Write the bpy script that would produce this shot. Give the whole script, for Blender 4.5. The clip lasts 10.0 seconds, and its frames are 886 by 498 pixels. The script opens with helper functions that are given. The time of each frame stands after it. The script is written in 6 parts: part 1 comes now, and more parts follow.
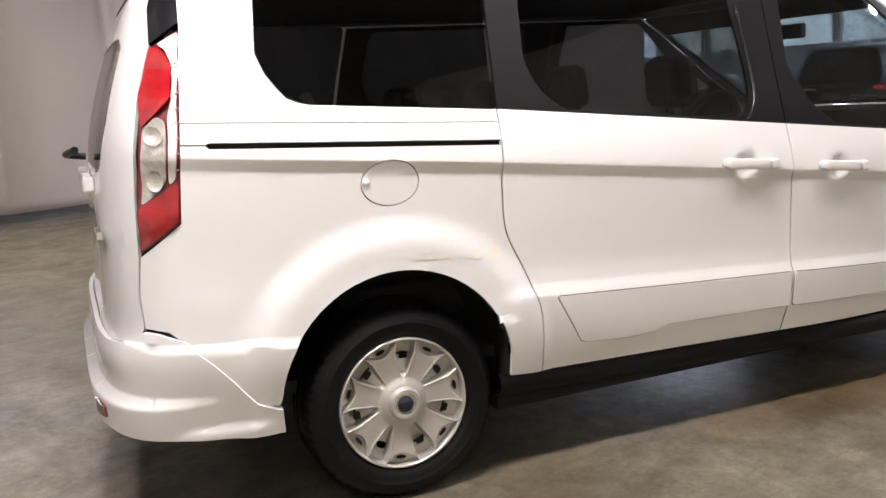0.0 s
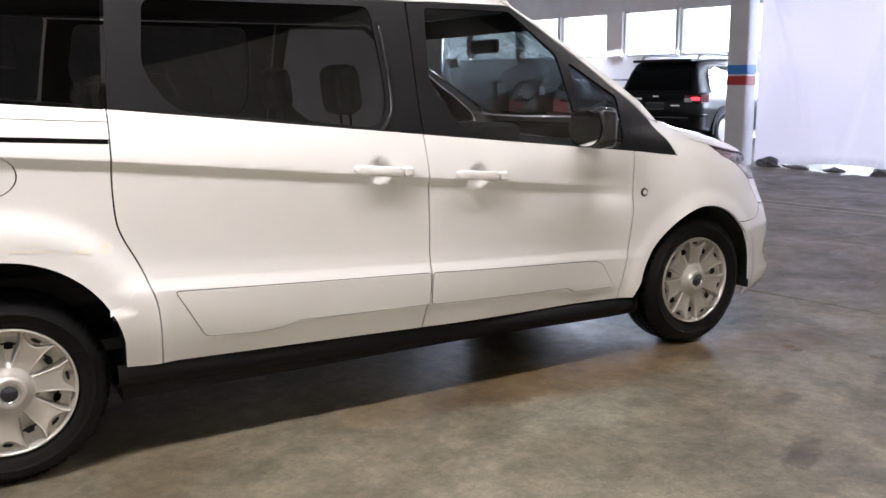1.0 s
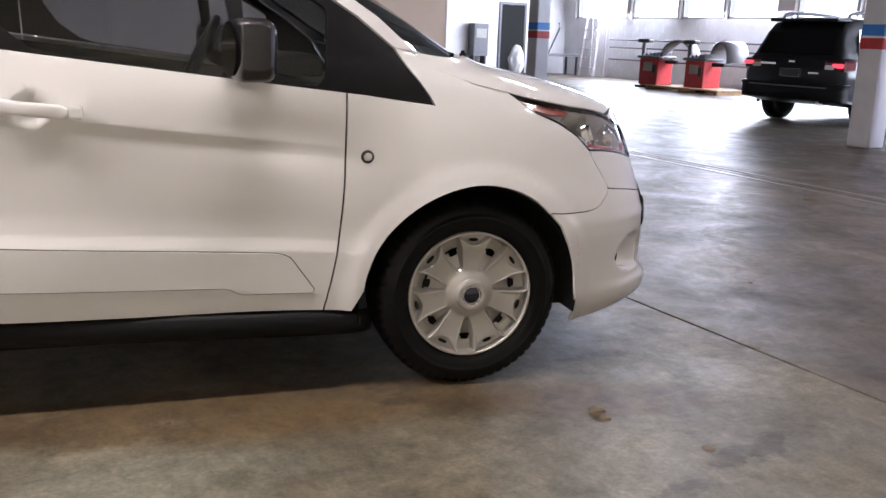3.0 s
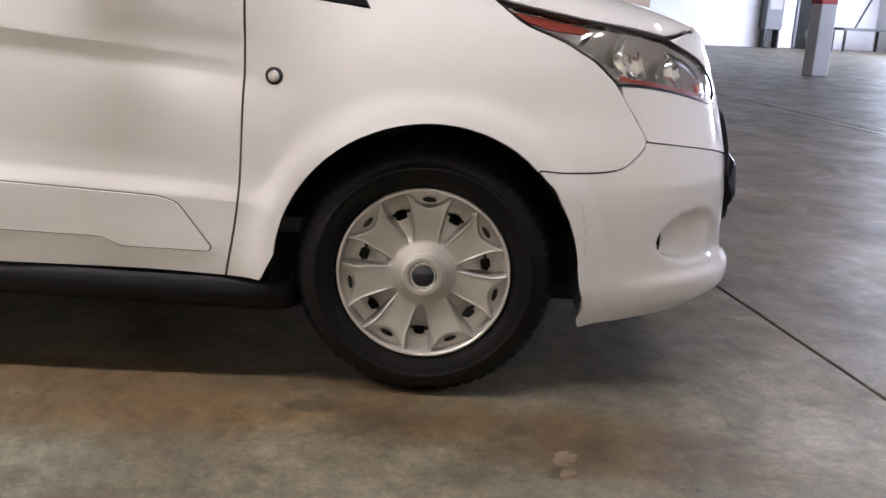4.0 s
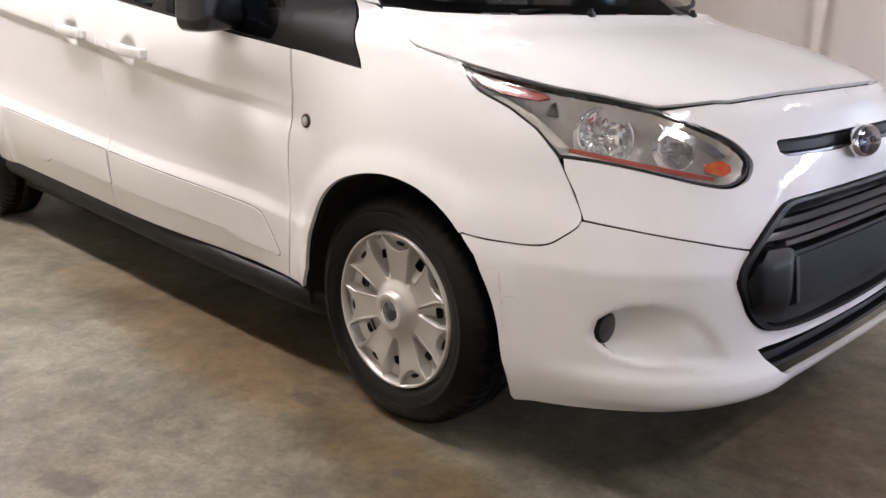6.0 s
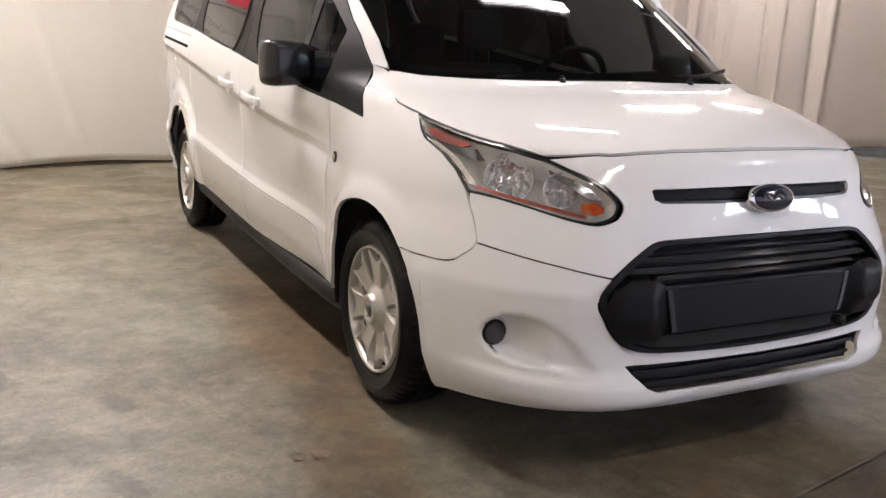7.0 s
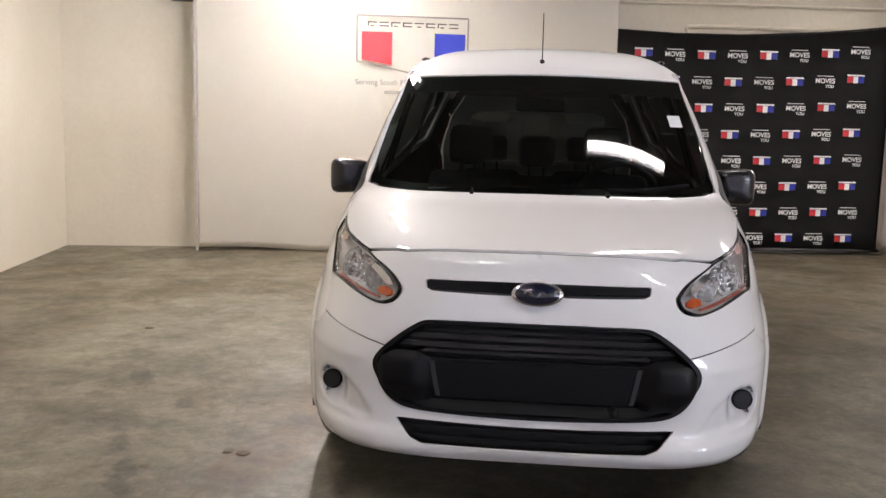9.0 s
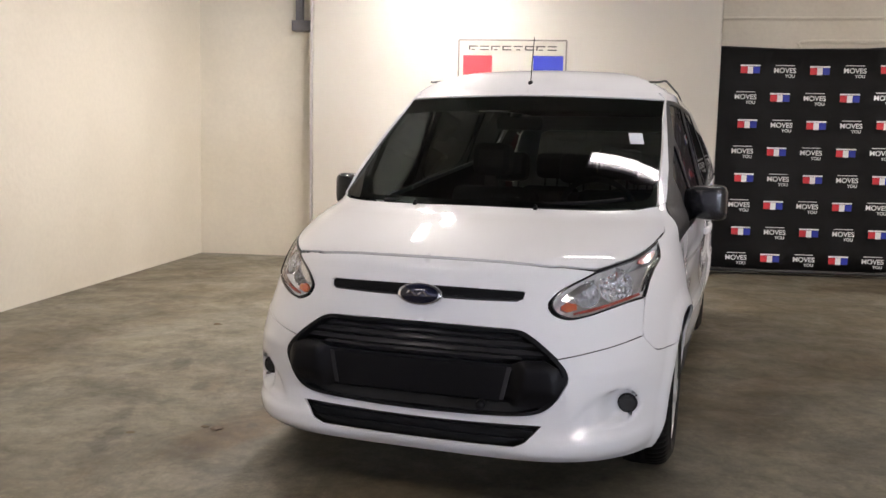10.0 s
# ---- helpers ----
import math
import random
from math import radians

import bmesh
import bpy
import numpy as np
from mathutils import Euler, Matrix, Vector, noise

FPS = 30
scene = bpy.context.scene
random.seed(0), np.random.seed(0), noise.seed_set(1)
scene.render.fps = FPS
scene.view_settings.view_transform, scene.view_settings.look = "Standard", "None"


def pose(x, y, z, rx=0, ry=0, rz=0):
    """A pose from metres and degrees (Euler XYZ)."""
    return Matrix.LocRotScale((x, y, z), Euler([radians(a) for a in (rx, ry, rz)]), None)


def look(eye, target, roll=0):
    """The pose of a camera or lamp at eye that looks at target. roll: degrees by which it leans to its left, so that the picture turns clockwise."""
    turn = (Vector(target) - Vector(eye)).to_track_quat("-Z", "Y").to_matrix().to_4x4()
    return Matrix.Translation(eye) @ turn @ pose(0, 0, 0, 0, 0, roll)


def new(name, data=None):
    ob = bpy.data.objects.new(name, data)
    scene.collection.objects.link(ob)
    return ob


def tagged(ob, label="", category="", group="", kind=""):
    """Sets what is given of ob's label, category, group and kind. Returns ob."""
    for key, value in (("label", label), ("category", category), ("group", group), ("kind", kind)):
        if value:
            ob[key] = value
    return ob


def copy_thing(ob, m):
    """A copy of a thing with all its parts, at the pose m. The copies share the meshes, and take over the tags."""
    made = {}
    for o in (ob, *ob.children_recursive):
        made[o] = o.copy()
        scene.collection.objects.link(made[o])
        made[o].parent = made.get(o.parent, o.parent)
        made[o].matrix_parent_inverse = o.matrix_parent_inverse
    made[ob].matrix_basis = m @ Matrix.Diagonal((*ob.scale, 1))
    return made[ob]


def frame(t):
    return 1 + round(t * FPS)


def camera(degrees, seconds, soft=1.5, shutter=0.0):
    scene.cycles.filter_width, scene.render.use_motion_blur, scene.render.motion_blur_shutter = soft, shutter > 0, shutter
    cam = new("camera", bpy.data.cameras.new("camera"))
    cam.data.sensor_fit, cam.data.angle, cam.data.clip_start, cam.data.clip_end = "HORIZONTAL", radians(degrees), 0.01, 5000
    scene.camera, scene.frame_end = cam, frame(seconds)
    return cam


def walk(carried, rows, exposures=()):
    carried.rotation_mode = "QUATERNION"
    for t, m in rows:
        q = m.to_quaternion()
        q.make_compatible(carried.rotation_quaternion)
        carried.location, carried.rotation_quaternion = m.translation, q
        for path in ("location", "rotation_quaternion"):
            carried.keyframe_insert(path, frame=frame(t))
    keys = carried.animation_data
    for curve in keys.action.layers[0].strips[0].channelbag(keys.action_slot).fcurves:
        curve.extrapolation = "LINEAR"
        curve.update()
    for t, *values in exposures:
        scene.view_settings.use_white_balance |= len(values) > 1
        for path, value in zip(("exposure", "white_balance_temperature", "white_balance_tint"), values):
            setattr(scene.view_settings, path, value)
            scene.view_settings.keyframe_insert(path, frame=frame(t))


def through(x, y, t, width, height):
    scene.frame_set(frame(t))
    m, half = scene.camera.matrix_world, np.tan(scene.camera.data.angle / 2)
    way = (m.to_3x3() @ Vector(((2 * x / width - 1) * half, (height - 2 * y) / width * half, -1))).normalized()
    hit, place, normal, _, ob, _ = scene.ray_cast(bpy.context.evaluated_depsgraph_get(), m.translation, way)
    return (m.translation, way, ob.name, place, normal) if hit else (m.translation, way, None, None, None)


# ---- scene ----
cam = camera(52.8, 10.0)
PATH = [
    (0, (-0.9, -3.42, 1.279), (-0.141, -1.602, 0.933), -3.5),
    (0.5, (-0.574, -3.833, 1.246), (0.315, -2.07, 0.925), -2.4),
    (1, (-0.162, -3.959, 1.299), (0.824, -2.259, 0.927), -0.6),
    (1.5, (0.371, -3.99, 1.269), (1.331, -2.274, 0.899), -0.3),
    (2, (0.958, -3.903, 1.241), (1.842, -2.154, 0.84), 0.2),
    (2.5, (1.535, -3.737, 1.192), (2.303, -1.945, 0.749), 0.7),
    (3, (2.098, -3.555, 1.148), (2.693, -1.703, 0.685), 2.1),
    (3.2, (2.33, -3.431, 1.108), (2.85, -1.56, 0.63), 2.7),
    (4.3, (3.358, -2.755, 0.942), (3.096, -0.851, 0.388), 1.8),
    (4.5, (3.474, -2.626, 0.951), (3.074, -0.751, 0.381), 1.4),
    (5, (3.822, -2.448, 0.984), (3.052, -0.695, 0.406), 0.8),
    (5.5, (4.259, -2.415, 1.042), (3.147, -0.854, 0.469), 1.0),
    (5.7, (4.439, -2.403, 1.081), (3.222, -0.919, 0.519), 1.2),
    (6.8, (5.507, -2.093, 1.175), (3.846, -1.087, 0.695), 2.1),
    (7, (5.696, -1.968, 1.184), (3.961, -1.078, 0.737), 2.3),
    (7.5, (6.069, -1.576, 1.224), (4.205, -0.969, 0.829), 2.3),
    (8, (6.419, -1.119, 1.258), (4.48, -0.77, 0.912), 2.0),
    (8.5, (6.617, -0.582, 1.278), (4.641, -0.52, 0.971), 2.0),
    (9, (6.819, -0.036, 1.326), (4.845, -0.226, 1.064), 1.4),
    (9.5, (6.888, 0.527, 1.332), (4.949, 0.093, 1.099), 1.3),
    (10, (6.939, 1.081, 1.334), (5.05, 0.465, 1.107), 1.3),
]
EXPOSURES = [(0, -.02, 6300, 10), (1.5, .04, 6250, 11), (3, -.14, 6450, 13), (4.5, .28, 6250, 12), (5.5, .42, 6250, 12), (7, .14, 6600, 11), (8, 0, 6650, 10), (10, -.10, 6600, 10)]
walk(cam, [(t, look(eye, target, roll)) for t, eye, target, roll in PATH], EXPOSURES)

# ---- world, lamps and exposure ----
world = bpy.data.worlds.new("world")
scene.world = world
world.use_nodes = True
wt = world.node_tree
sky = wt.nodes.new("ShaderNodeTexSky")
sky.sky_type, sky.sun_disc, sky.sun_elevation, sky.sun_rotation = "NISHITA", False, radians(42), radians(60)
wt.nodes["Background"].inputs[1].default_value = 0.15
wt.links.new(sky.outputs[0], wt.nodes["Background"].inputs[0])

ROOM = pose(0, 0, 0, 0, 0, 11.5)          # the building's walls stand askew to the van
TUBES = [                                  # room x, y of the ceiling tubes, strength and turn, warm white; the last five are unseen, added as fill
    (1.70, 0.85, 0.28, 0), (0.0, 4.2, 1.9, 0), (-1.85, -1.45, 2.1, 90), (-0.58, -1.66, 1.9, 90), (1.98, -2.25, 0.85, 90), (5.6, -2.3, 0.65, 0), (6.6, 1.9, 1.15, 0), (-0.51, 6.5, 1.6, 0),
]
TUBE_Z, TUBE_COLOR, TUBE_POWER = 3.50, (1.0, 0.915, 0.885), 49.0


def area_lamp(name, m, sx, sy, watts, color):
    lamp = bpy.data.lights.new(name, "AREA")
    lamp.shape, lamp.size, lamp.size_y, lamp.energy, lamp.color = "RECTANGLE", sx, sy, watts, color
    ob = new(name, lamp)
    ob.matrix_world = m
    return ob


# daylight that enters by the windows of the far wall
# the last three stand at unseen windows, added to light the curtain from behind
for wy in (19.3, 14.4, 9.8, 4.4, -1.0, -6.2):
    area_lamp("window_daylight", ROOM @ pose(20.85, wy, 2.6, 0, 68, 0), 1.3, 3.6, 900, (0.75, 0.82, 1.0))
scene.view_settings.exposure = 0.0

# ---- materials ----


def material(name, color, rough=0.5, metal=0.0, var=0.0, scale=8.0, fine=0.0, fine_scale=120.0, bump=0.0, bump_scale=60.0,
             coat=0.0, tint=None, rough_var=0.0, alpha_like=None, sheen=0.0, spec=0.5):
    """A principled material with colour variation at two scales, uneven gloss and fine relief."""
    m = bpy.data.materials.new(name)
    m.use_nodes = True
    t = m.node_tree
    b = t.nodes["Principled BSDF"]
    b.inputs["Base Color"].default_value = (*color, 1)
    b.inputs["Roughness"].default_value, b.inputs["Metallic"].default_value = rough, metal
    b.inputs["Coat Weight"].default_value, b.inputs["Coat Roughness"].default_value = coat, 0.04
    b.inputs["Specular IOR Level"].default_value = spec
    if var or fine or bump or rough_var:
        co = t.nodes.new("ShaderNodeTexCoord")
        n1, n2 = t.nodes.new("ShaderNodeTexNoise"), t.nodes.new("ShaderNodeTexNoise")
        for n, s, d in ((n1, scale, 5), (n2, fine_scale, 3)):
            n.inputs["Scale"].default_value, n.inputs["Detail"].default_value = s, d
            t.links.new(co.outputs["Object"], n.inputs["Vector"])
        dark = tint or tuple(c * 0.55 for c in color)
        mix1, mix2 = t.nodes.new("ShaderNodeMix"), t.nodes.new("ShaderNodeMix")
        ramp = t.nodes.new("ShaderNodeMapRange")
        ramp.inputs[1].default_value, ramp.inputs[2].default_value, ramp.inputs[4].default_value = 0.38, 0.72, var
        t.links.new(n1.outputs["Fac"], ramp.inputs[0])
        ramp2 = t.nodes.new("ShaderNodeMapRange")
        ramp2.inputs[1].default_value, ramp2.inputs[2].default_value, ramp2.inputs[4].default_value = 0.35, 0.75, fine
        t.links.new(n2.outputs["Fac"], ramp2.inputs[0])
        for mx in (mix1, mix2):
            mx.data_type = "RGBA"
        mix1.inputs["A"].default_value, mix1.inputs["B"].default_value = (*color, 1), (*dark, 1)
        mix2.inputs["B"].default_value = (*(c * 0.5 for c in color), 1)
        t.links.new(ramp.outputs[0], mix1.inputs["Factor"])
        t.links.new(mix1.outputs["Result"], mix2.inputs["A"])
        t.links.new(ramp2.outputs[0], mix2.inputs["Factor"])
        t.links.new(mix2.outputs["Result"], b.inputs["Base Color"])
        if rough_var:
            rr = t.nodes.new("ShaderNodeMapRange")
            rr.inputs[3].default_value, rr.inputs[4].default_value = max(rough - rough_var, 0.02), rough + rough_var
            t.links.new(n1.outputs["Fac"], rr.inputs[0])
            t.links.new(rr.outputs[0], b.inputs["Roughness"])
        if bump:
            n3, bp = t.nodes.new("ShaderNodeTexNoise"), t.nodes.new("ShaderNodeBump")
            n3.inputs["Scale"].default_value, n3.inputs["Detail"].default_value = bump_scale, 4
            bp.inputs["Strength"].default_value, bp.inputs["Distance"].default_value = bump, 0.01
            t.links.new(co.outputs["Object"], n3.inputs["Vector"])
            t.links.new(n3.outputs["Fac"], bp.inputs["Height"])
            t.links.new(bp.outputs[0], b.inputs["Normal"])
    return m


def glass(name, tint, gloss=0.03):
    """A thin tinted pane: it lets tinted light through and mirrors by Fresnel."""
    m = bpy.data.materials.new(name)
    m.use_nodes = True
    t = m.node_tree
    t.nodes.remove(t.nodes["Principled BSDF"])
    tr, gl, mx, lw, pw, ad = (t.nodes.new("ShaderNode" + k) for k in ("BsdfTransparent", "BsdfGlossy", "MixShader", "LayerWeight", "Math", "MapRange"))
    tr.inputs[0].default_value = (*tint, 1)
    gl.inputs["Roughness"].default_value = gloss
    pw.operation, pw.inputs[1].default_value = "POWER", 5.0
    ad.inputs[3].default_value, ad.inputs[4].default_value = 0.045, 0.95
    t.links.new(lw.outputs["Facing"], pw.inputs[0])
    t.links.new(pw.outputs[0], ad.inputs[0])
    t.links.new(ad.outputs[0], mx.inputs[0])
    t.links.new(tr.outputs[0], mx.inputs[1])
    t.links.new(gl.outputs[0], mx.inputs[2])
    t.links.new(mx.outputs[0], t.nodes["Material Output"].inputs[0])
    return m


def translucent(name, color, through):
    """A thin pale sheet that glows softly where light falls on its back."""
    m = material(name, color, 0.45, var=0.15, scale=1.3, bump=0.4, bump_scale=3)
    t = m.node_tree
    tr, mx = t.nodes.new("ShaderNodeBsdfTranslucent"), t.nodes.new("ShaderNodeMixShader")
    tr.inputs[0].default_value, mx.inputs[0].default_value = (*color, 1), through
    t.links.new(t.nodes["Principled BSDF"].outputs[0], mx.inputs[1])
    t.links.new(tr.outputs[0], mx.inputs[2])
    t.links.new(mx.outputs[0], t.nodes["Material Output"].inputs[0])
    return m


def glow(name, color, strength):
    m = bpy.data.materials.new(name)
    m.use_nodes = True
    b = m.node_tree.nodes["Principled BSDF"]
    b.inputs["Base Color"].default_value = (*color, 1)
    b.inputs["Emission Color"].default_value, b.inputs["Emission Strength"].default_value = (*color, 1), strength
    return m


def floor_material():
    """Old painted concrete: grey-green paint worn down to brown, with stains, pits and polished tracks."""
    m = bpy.data.materials.new("worn_concrete")
    m.use_nodes = True
    t = m.node_tree
    b = t.nodes["Principled BSDF"]
    co = t.nodes.new("ShaderNodeTexCoord")

    def tex(scale, detail=6.0, rough=0.6, warp=0.0, stretch=(1, 1, 1), turn=0.0):
        mp, n = t.nodes.new("ShaderNodeMapping"), t.nodes.new("ShaderNodeTexNoise")
        mp.inputs["Scale"].default_value, mp.inputs["Rotation"].default_value = stretch, (0, 0, turn)
        n.inputs["Scale"].default_value, n.inputs["Detail"].default_value = scale, detail
        n.inputs["Roughness"].default_value, n.inputs["Distortion"].default_value = rough, warp
        t.links.new(co.outputs["Object"], mp.inputs[0])
        t.links.new(mp.outputs[0], n.inputs["Vector"])
        return n.outputs["Fac"]

    def step(v, a, c, lo=0.0, hi=1.0):
        r = t.nodes.new("ShaderNodeMapRange")
        for k, x in zip((1, 2, 3, 4), (a, c, lo, hi)):
            r.inputs[k].default_value = x
        t.links.new(v, r.inputs[0])
        return r.outputs[0]

    def mix(f, a, c):
        x = t.nodes.new("ShaderNodeMix")
        x.data_type = "RGBA"
        t.links.new(f, x.inputs["Factor"])
        for key, v in (("A", a), ("B", c)):
            if isinstance(v, tuple):
                x.inputs[key].default_value = (*v, 1)
            else:
                t.links.new(v, x.inputs[key])
        return x.outputs["Result"]

    def spot(cx, cy, rx, ry, turn=0.0):
        mp, gr = t.nodes.new("ShaderNodeMapping"), t.nodes.new("ShaderNodeTexGradient")
        gr.gradient_type, mp.vector_type = "SPHERICAL", "TEXTURE"
        mp.inputs["Location"].default_value, mp.inputs["Rotation"].default_value, mp.inputs["Scale"].default_value = (cx, cy, 0), (0, 0, turn), (rx, ry, 1)
        t.links.new(co.outputs["Object"], mp.inputs[0])
        t.links.new(mp.outputs[0], gr.inputs[0])
        return gr.outputs["Fac"]

    def times(a, c):
        x = t.nodes.new("ShaderNodeMath")
        x.operation = "MULTIPLY"
        t.links.new(a, x.inputs[0])
        t.links.new(c, x.inputs[1])
        return x.outputs[0]

    # grey-green paint on the van's slab, worn to brown; the next slab is bare brown concrete
    sx = t.nodes.new("ShaderNodeSeparateXYZ")
    t.links.new(co.outputs["Object"], sx.inputs[0])
    col = mix(step(tex(0.9, 8, 0.72, 0.3), 0.40, 0.60), (0.112, 0.092, 0.060), (0.168, 0.150, 0.112))
    bare = mix(step(tex(1.3, 9, 0.72, 0.2, (1, .45, 1), .4), 0.40, 0.60), (0.078, 0.060, 0.042), (0.145, 0.122, 0.096))
    col = mix(step(tex(0.45, 9, 0.72, 0.4), 0.46, 0.52, 0, 0.75), col, (0.178, 0.169, 0.134))
    col = mix(step(tex(1.5, 9, 0.74, 0.2, (1, .6, 1), .3), 0.53, 0.60, 0, 0.55), col, (0.205, 0.194, 0.160))
    col = mix(step(tex(0.7, 8, 0.72, 0.4), 0.54, 0.60, 0, 0.55), col, (0.105, 0.075, 0.042))
    col = mix(step(sx.outputs["X"], 4.03, 4.07), col, bare)
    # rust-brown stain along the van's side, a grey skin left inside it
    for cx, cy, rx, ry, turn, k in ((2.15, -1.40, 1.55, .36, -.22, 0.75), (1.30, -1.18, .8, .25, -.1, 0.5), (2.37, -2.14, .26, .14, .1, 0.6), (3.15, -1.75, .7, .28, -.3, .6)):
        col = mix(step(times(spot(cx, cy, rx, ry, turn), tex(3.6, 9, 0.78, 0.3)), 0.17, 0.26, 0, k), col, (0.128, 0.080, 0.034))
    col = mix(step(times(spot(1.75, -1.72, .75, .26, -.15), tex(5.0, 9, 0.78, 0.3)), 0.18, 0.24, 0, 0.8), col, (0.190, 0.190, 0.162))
    # wide pale patch: grey-green paint plus the drapes' reflection put into the colour
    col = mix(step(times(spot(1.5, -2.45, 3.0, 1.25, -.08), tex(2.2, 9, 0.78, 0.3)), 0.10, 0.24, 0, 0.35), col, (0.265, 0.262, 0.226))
    for cx, cy, rx, ry in ((-1.6, -3.1, 1.5, .9), (3.9, -1.6, .8, .7), (5.6, -3.2, 1.2, .8), (.6, -2.6, 1.6, 1.0)):
        col = mix(step(times(spot(cx, cy, rx, ry), tex(5.0, 9, 0.8, 0.3)), 0.16, 0.30, 0, 0.5), col, (0.235, 0.220, 0.185))
    # small dark oil marks with ragged edges
    for cx, cy, rx, ry, turn in ((3.03, -1.68, .09, .07, 0), (3.07, -1.88, .07, .05, .4), (1.95, -2.48, .42, .13, .3), (2.98, -2.34, .26, .09, .2), (3.42, -2.24, .26, .10, .5), (2.41, -2.18, .24, .09, .1), (2.55, -1.50, .16, .08, -.2), (3.26, -2.25, .26, .10, .2)):
        col = mix(step(times(spot(cx, cy, rx, ry, turn), tex(22.0, 8, 0.8, 0.3)), 0.24, 0.34, 0, 0.7), col, (0.050, 0.040, 0.029))
    col = mix(step(tex(0.95, 9, 0.76, 0.4), 0.53, 0.60, 0, 0.45), col, (0.062, 0.050, 0.035))
    col = mix(step(tex(3.2, 9, 0.78, 0.15, (.35, 1, 1), .55), 0.55, 0.64, 0, 0.50), col, (0.070, 0.058, 0.043))
    col = mix(step(tex(7.0, 8, 0.78, 0.2, (0.25, 1, 1), 0.5), 0.57, 0.68, 0, 0.45), col, (0.235, 0.222, 0.188))
    col = mix(step(tex(6.5, 9, 0.8, 0.25), 0.56, 0.66, 0, 0.40), col, (0.055, 0.047, 0.036))
    col = mix(step(tex(11, 8, 0.75, 0.2), 0.63, 0.68, 0, 0.75), col, (0.042, 0.034, 0.026))
    col = mix(step(tex(30, 5, 0.7), 0.65, 0.71, 0, 0.7), col, (0.035, 0.030, 0.024))
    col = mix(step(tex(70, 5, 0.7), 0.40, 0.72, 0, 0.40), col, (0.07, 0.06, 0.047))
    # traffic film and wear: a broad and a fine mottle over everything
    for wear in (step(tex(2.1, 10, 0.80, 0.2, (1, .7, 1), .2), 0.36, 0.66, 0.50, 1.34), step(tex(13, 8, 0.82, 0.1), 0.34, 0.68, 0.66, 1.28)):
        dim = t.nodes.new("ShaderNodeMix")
        dim.data_type, dim.blend_type = "RGBA", "MULTIPLY"
        dim.inputs["Factor"].default_value = 1.0
        t.links.new(col, dim.inputs["A"])
        t.links.new(wear, dim.inputs["B"])
        col = dim.outputs["Result"]
    cast = t.nodes.new("ShaderNodeMix")
    cast.data_type, cast.blend_type = "RGBA", "MULTIPLY"
    cast.inputs["Factor"].default_value, cast.inputs["B"].default_value = 1.0, (1.02, 0.99, 0.90, 1)
    t.links.new(col, cast.inputs["A"])
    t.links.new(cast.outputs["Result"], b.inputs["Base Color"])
    t.links.new(step(tex(2.4, 8, 0.75, 0.6), 0.36, 0.64, 0.36, 0.60), b.inputs["Roughness"])
    bp = t.nodes.new("ShaderNodeBump")
    bp.inputs["Strength"].default_value, bp.inputs["Distance"].default_value = 0.22, 0.005
    b.inputs["Specular IOR Level"].default_value = 0.45
    t.links.new(tex(22, 9, 0.8), bp.inputs["Height"])
    t.links.new(bp.outputs[0], b.inputs["Normal"])
    return m


PAINT = material("white_car_paint", (0.765, 0.765, 0.76), 0.50, spec=0.15, coat=1.0, var=0.08, scale=3.0, tint=(0.67, 0.65, 0.60))
BLACK_TRIM = material("black_plastic_trim", (0.008, 0.008, 0.009), 0.42, spec=0.15, fine=0.4, fine_scale=300, bump=0.1, bump_scale=500)
MATT_BLACK = material("matt_black_grille", (0.005, 0.005, 0.006), 0.55, spec=0.15, fine=0.3, fine_scale=200)
GLOSS_BLACK = material("gloss_black_trim", (0.010, 0.010, 0.012), 0.22, coat=0.3)
SHELL = material("dark_inner_shell", (0.008, 0.008, 0.008), 0.9)
RUBBER = material("tyre_rubber", (0.0035, 0.0035, 0.004), 0.55, spec=0.08, coat=0.28, var=0.3, scale=20, rough_var=0.12)
RUBBER.node_tree.nodes["Principled BSDF"].inputs["Coat Roughness"].default_value = 0.07
SILVER = material("silver_wheel_paint", (0.52, 0.505, 0.47), 0.36, 0.55, var=0.25, scale=14, rough_var=0.08)
STEEL = material("dark_steel", (0.05, 0.05, 0.05), 0.5, 0.6, var=0.3, scale=20)
CHROME = material("chrome", (0.80, 0.80, 0.80), 0.08, 1.0)
LAMP_SILVER = material("lamp_reflector", (0.82, 0.82, 0.81), 0.13, 0.92)
LAMP_GREY = material("lamp_housing", (0.85, 0.84, 0.82), 0.28, 0.15, var=0.3, scale=30)
RED_LENS = material("red_lens", (0.36, 0.005, 0.010), 0.10, coat=1.0, var=0.9, scale=22, tint=(0.20, 0.003, 0.008))
CLEAR_SECTION = material("clear_reversing_section", (0.62, 0.60, 0.55), 0.14, 0.35, var=0.7, scale=22, tint=(0.22, 0.20, 0.18), coat=1.0, bump=0.4, bump_scale=60)
DEEP_RED = material("dark_red_lens", (0.12, 0.006, 0.010), 0.12, coat=1.0)
MARKER_RED = material("brick_red_marker", (0.34, 0.065, 0.045), 0.2, coat=1.0, var=0.3, scale=40)
BAR_GREY = material("grey_grille_bar", (0.024, 0.024, 0.026), 0.35, 0.1)
BAR_BLACK = material("satin_black_bumper_plastic", (0.006, 0.006, 0.007), 0.34, spec=0.16, fine=0.3, fine_scale=400, bump=0.08, bump_scale=600)
AMBER = material("amber_lens", (0.50, 0.065, 0.018), 0.15, coat=1.0, var=0.8, scale=40, tint=(0.62, 0.22, 0.05))
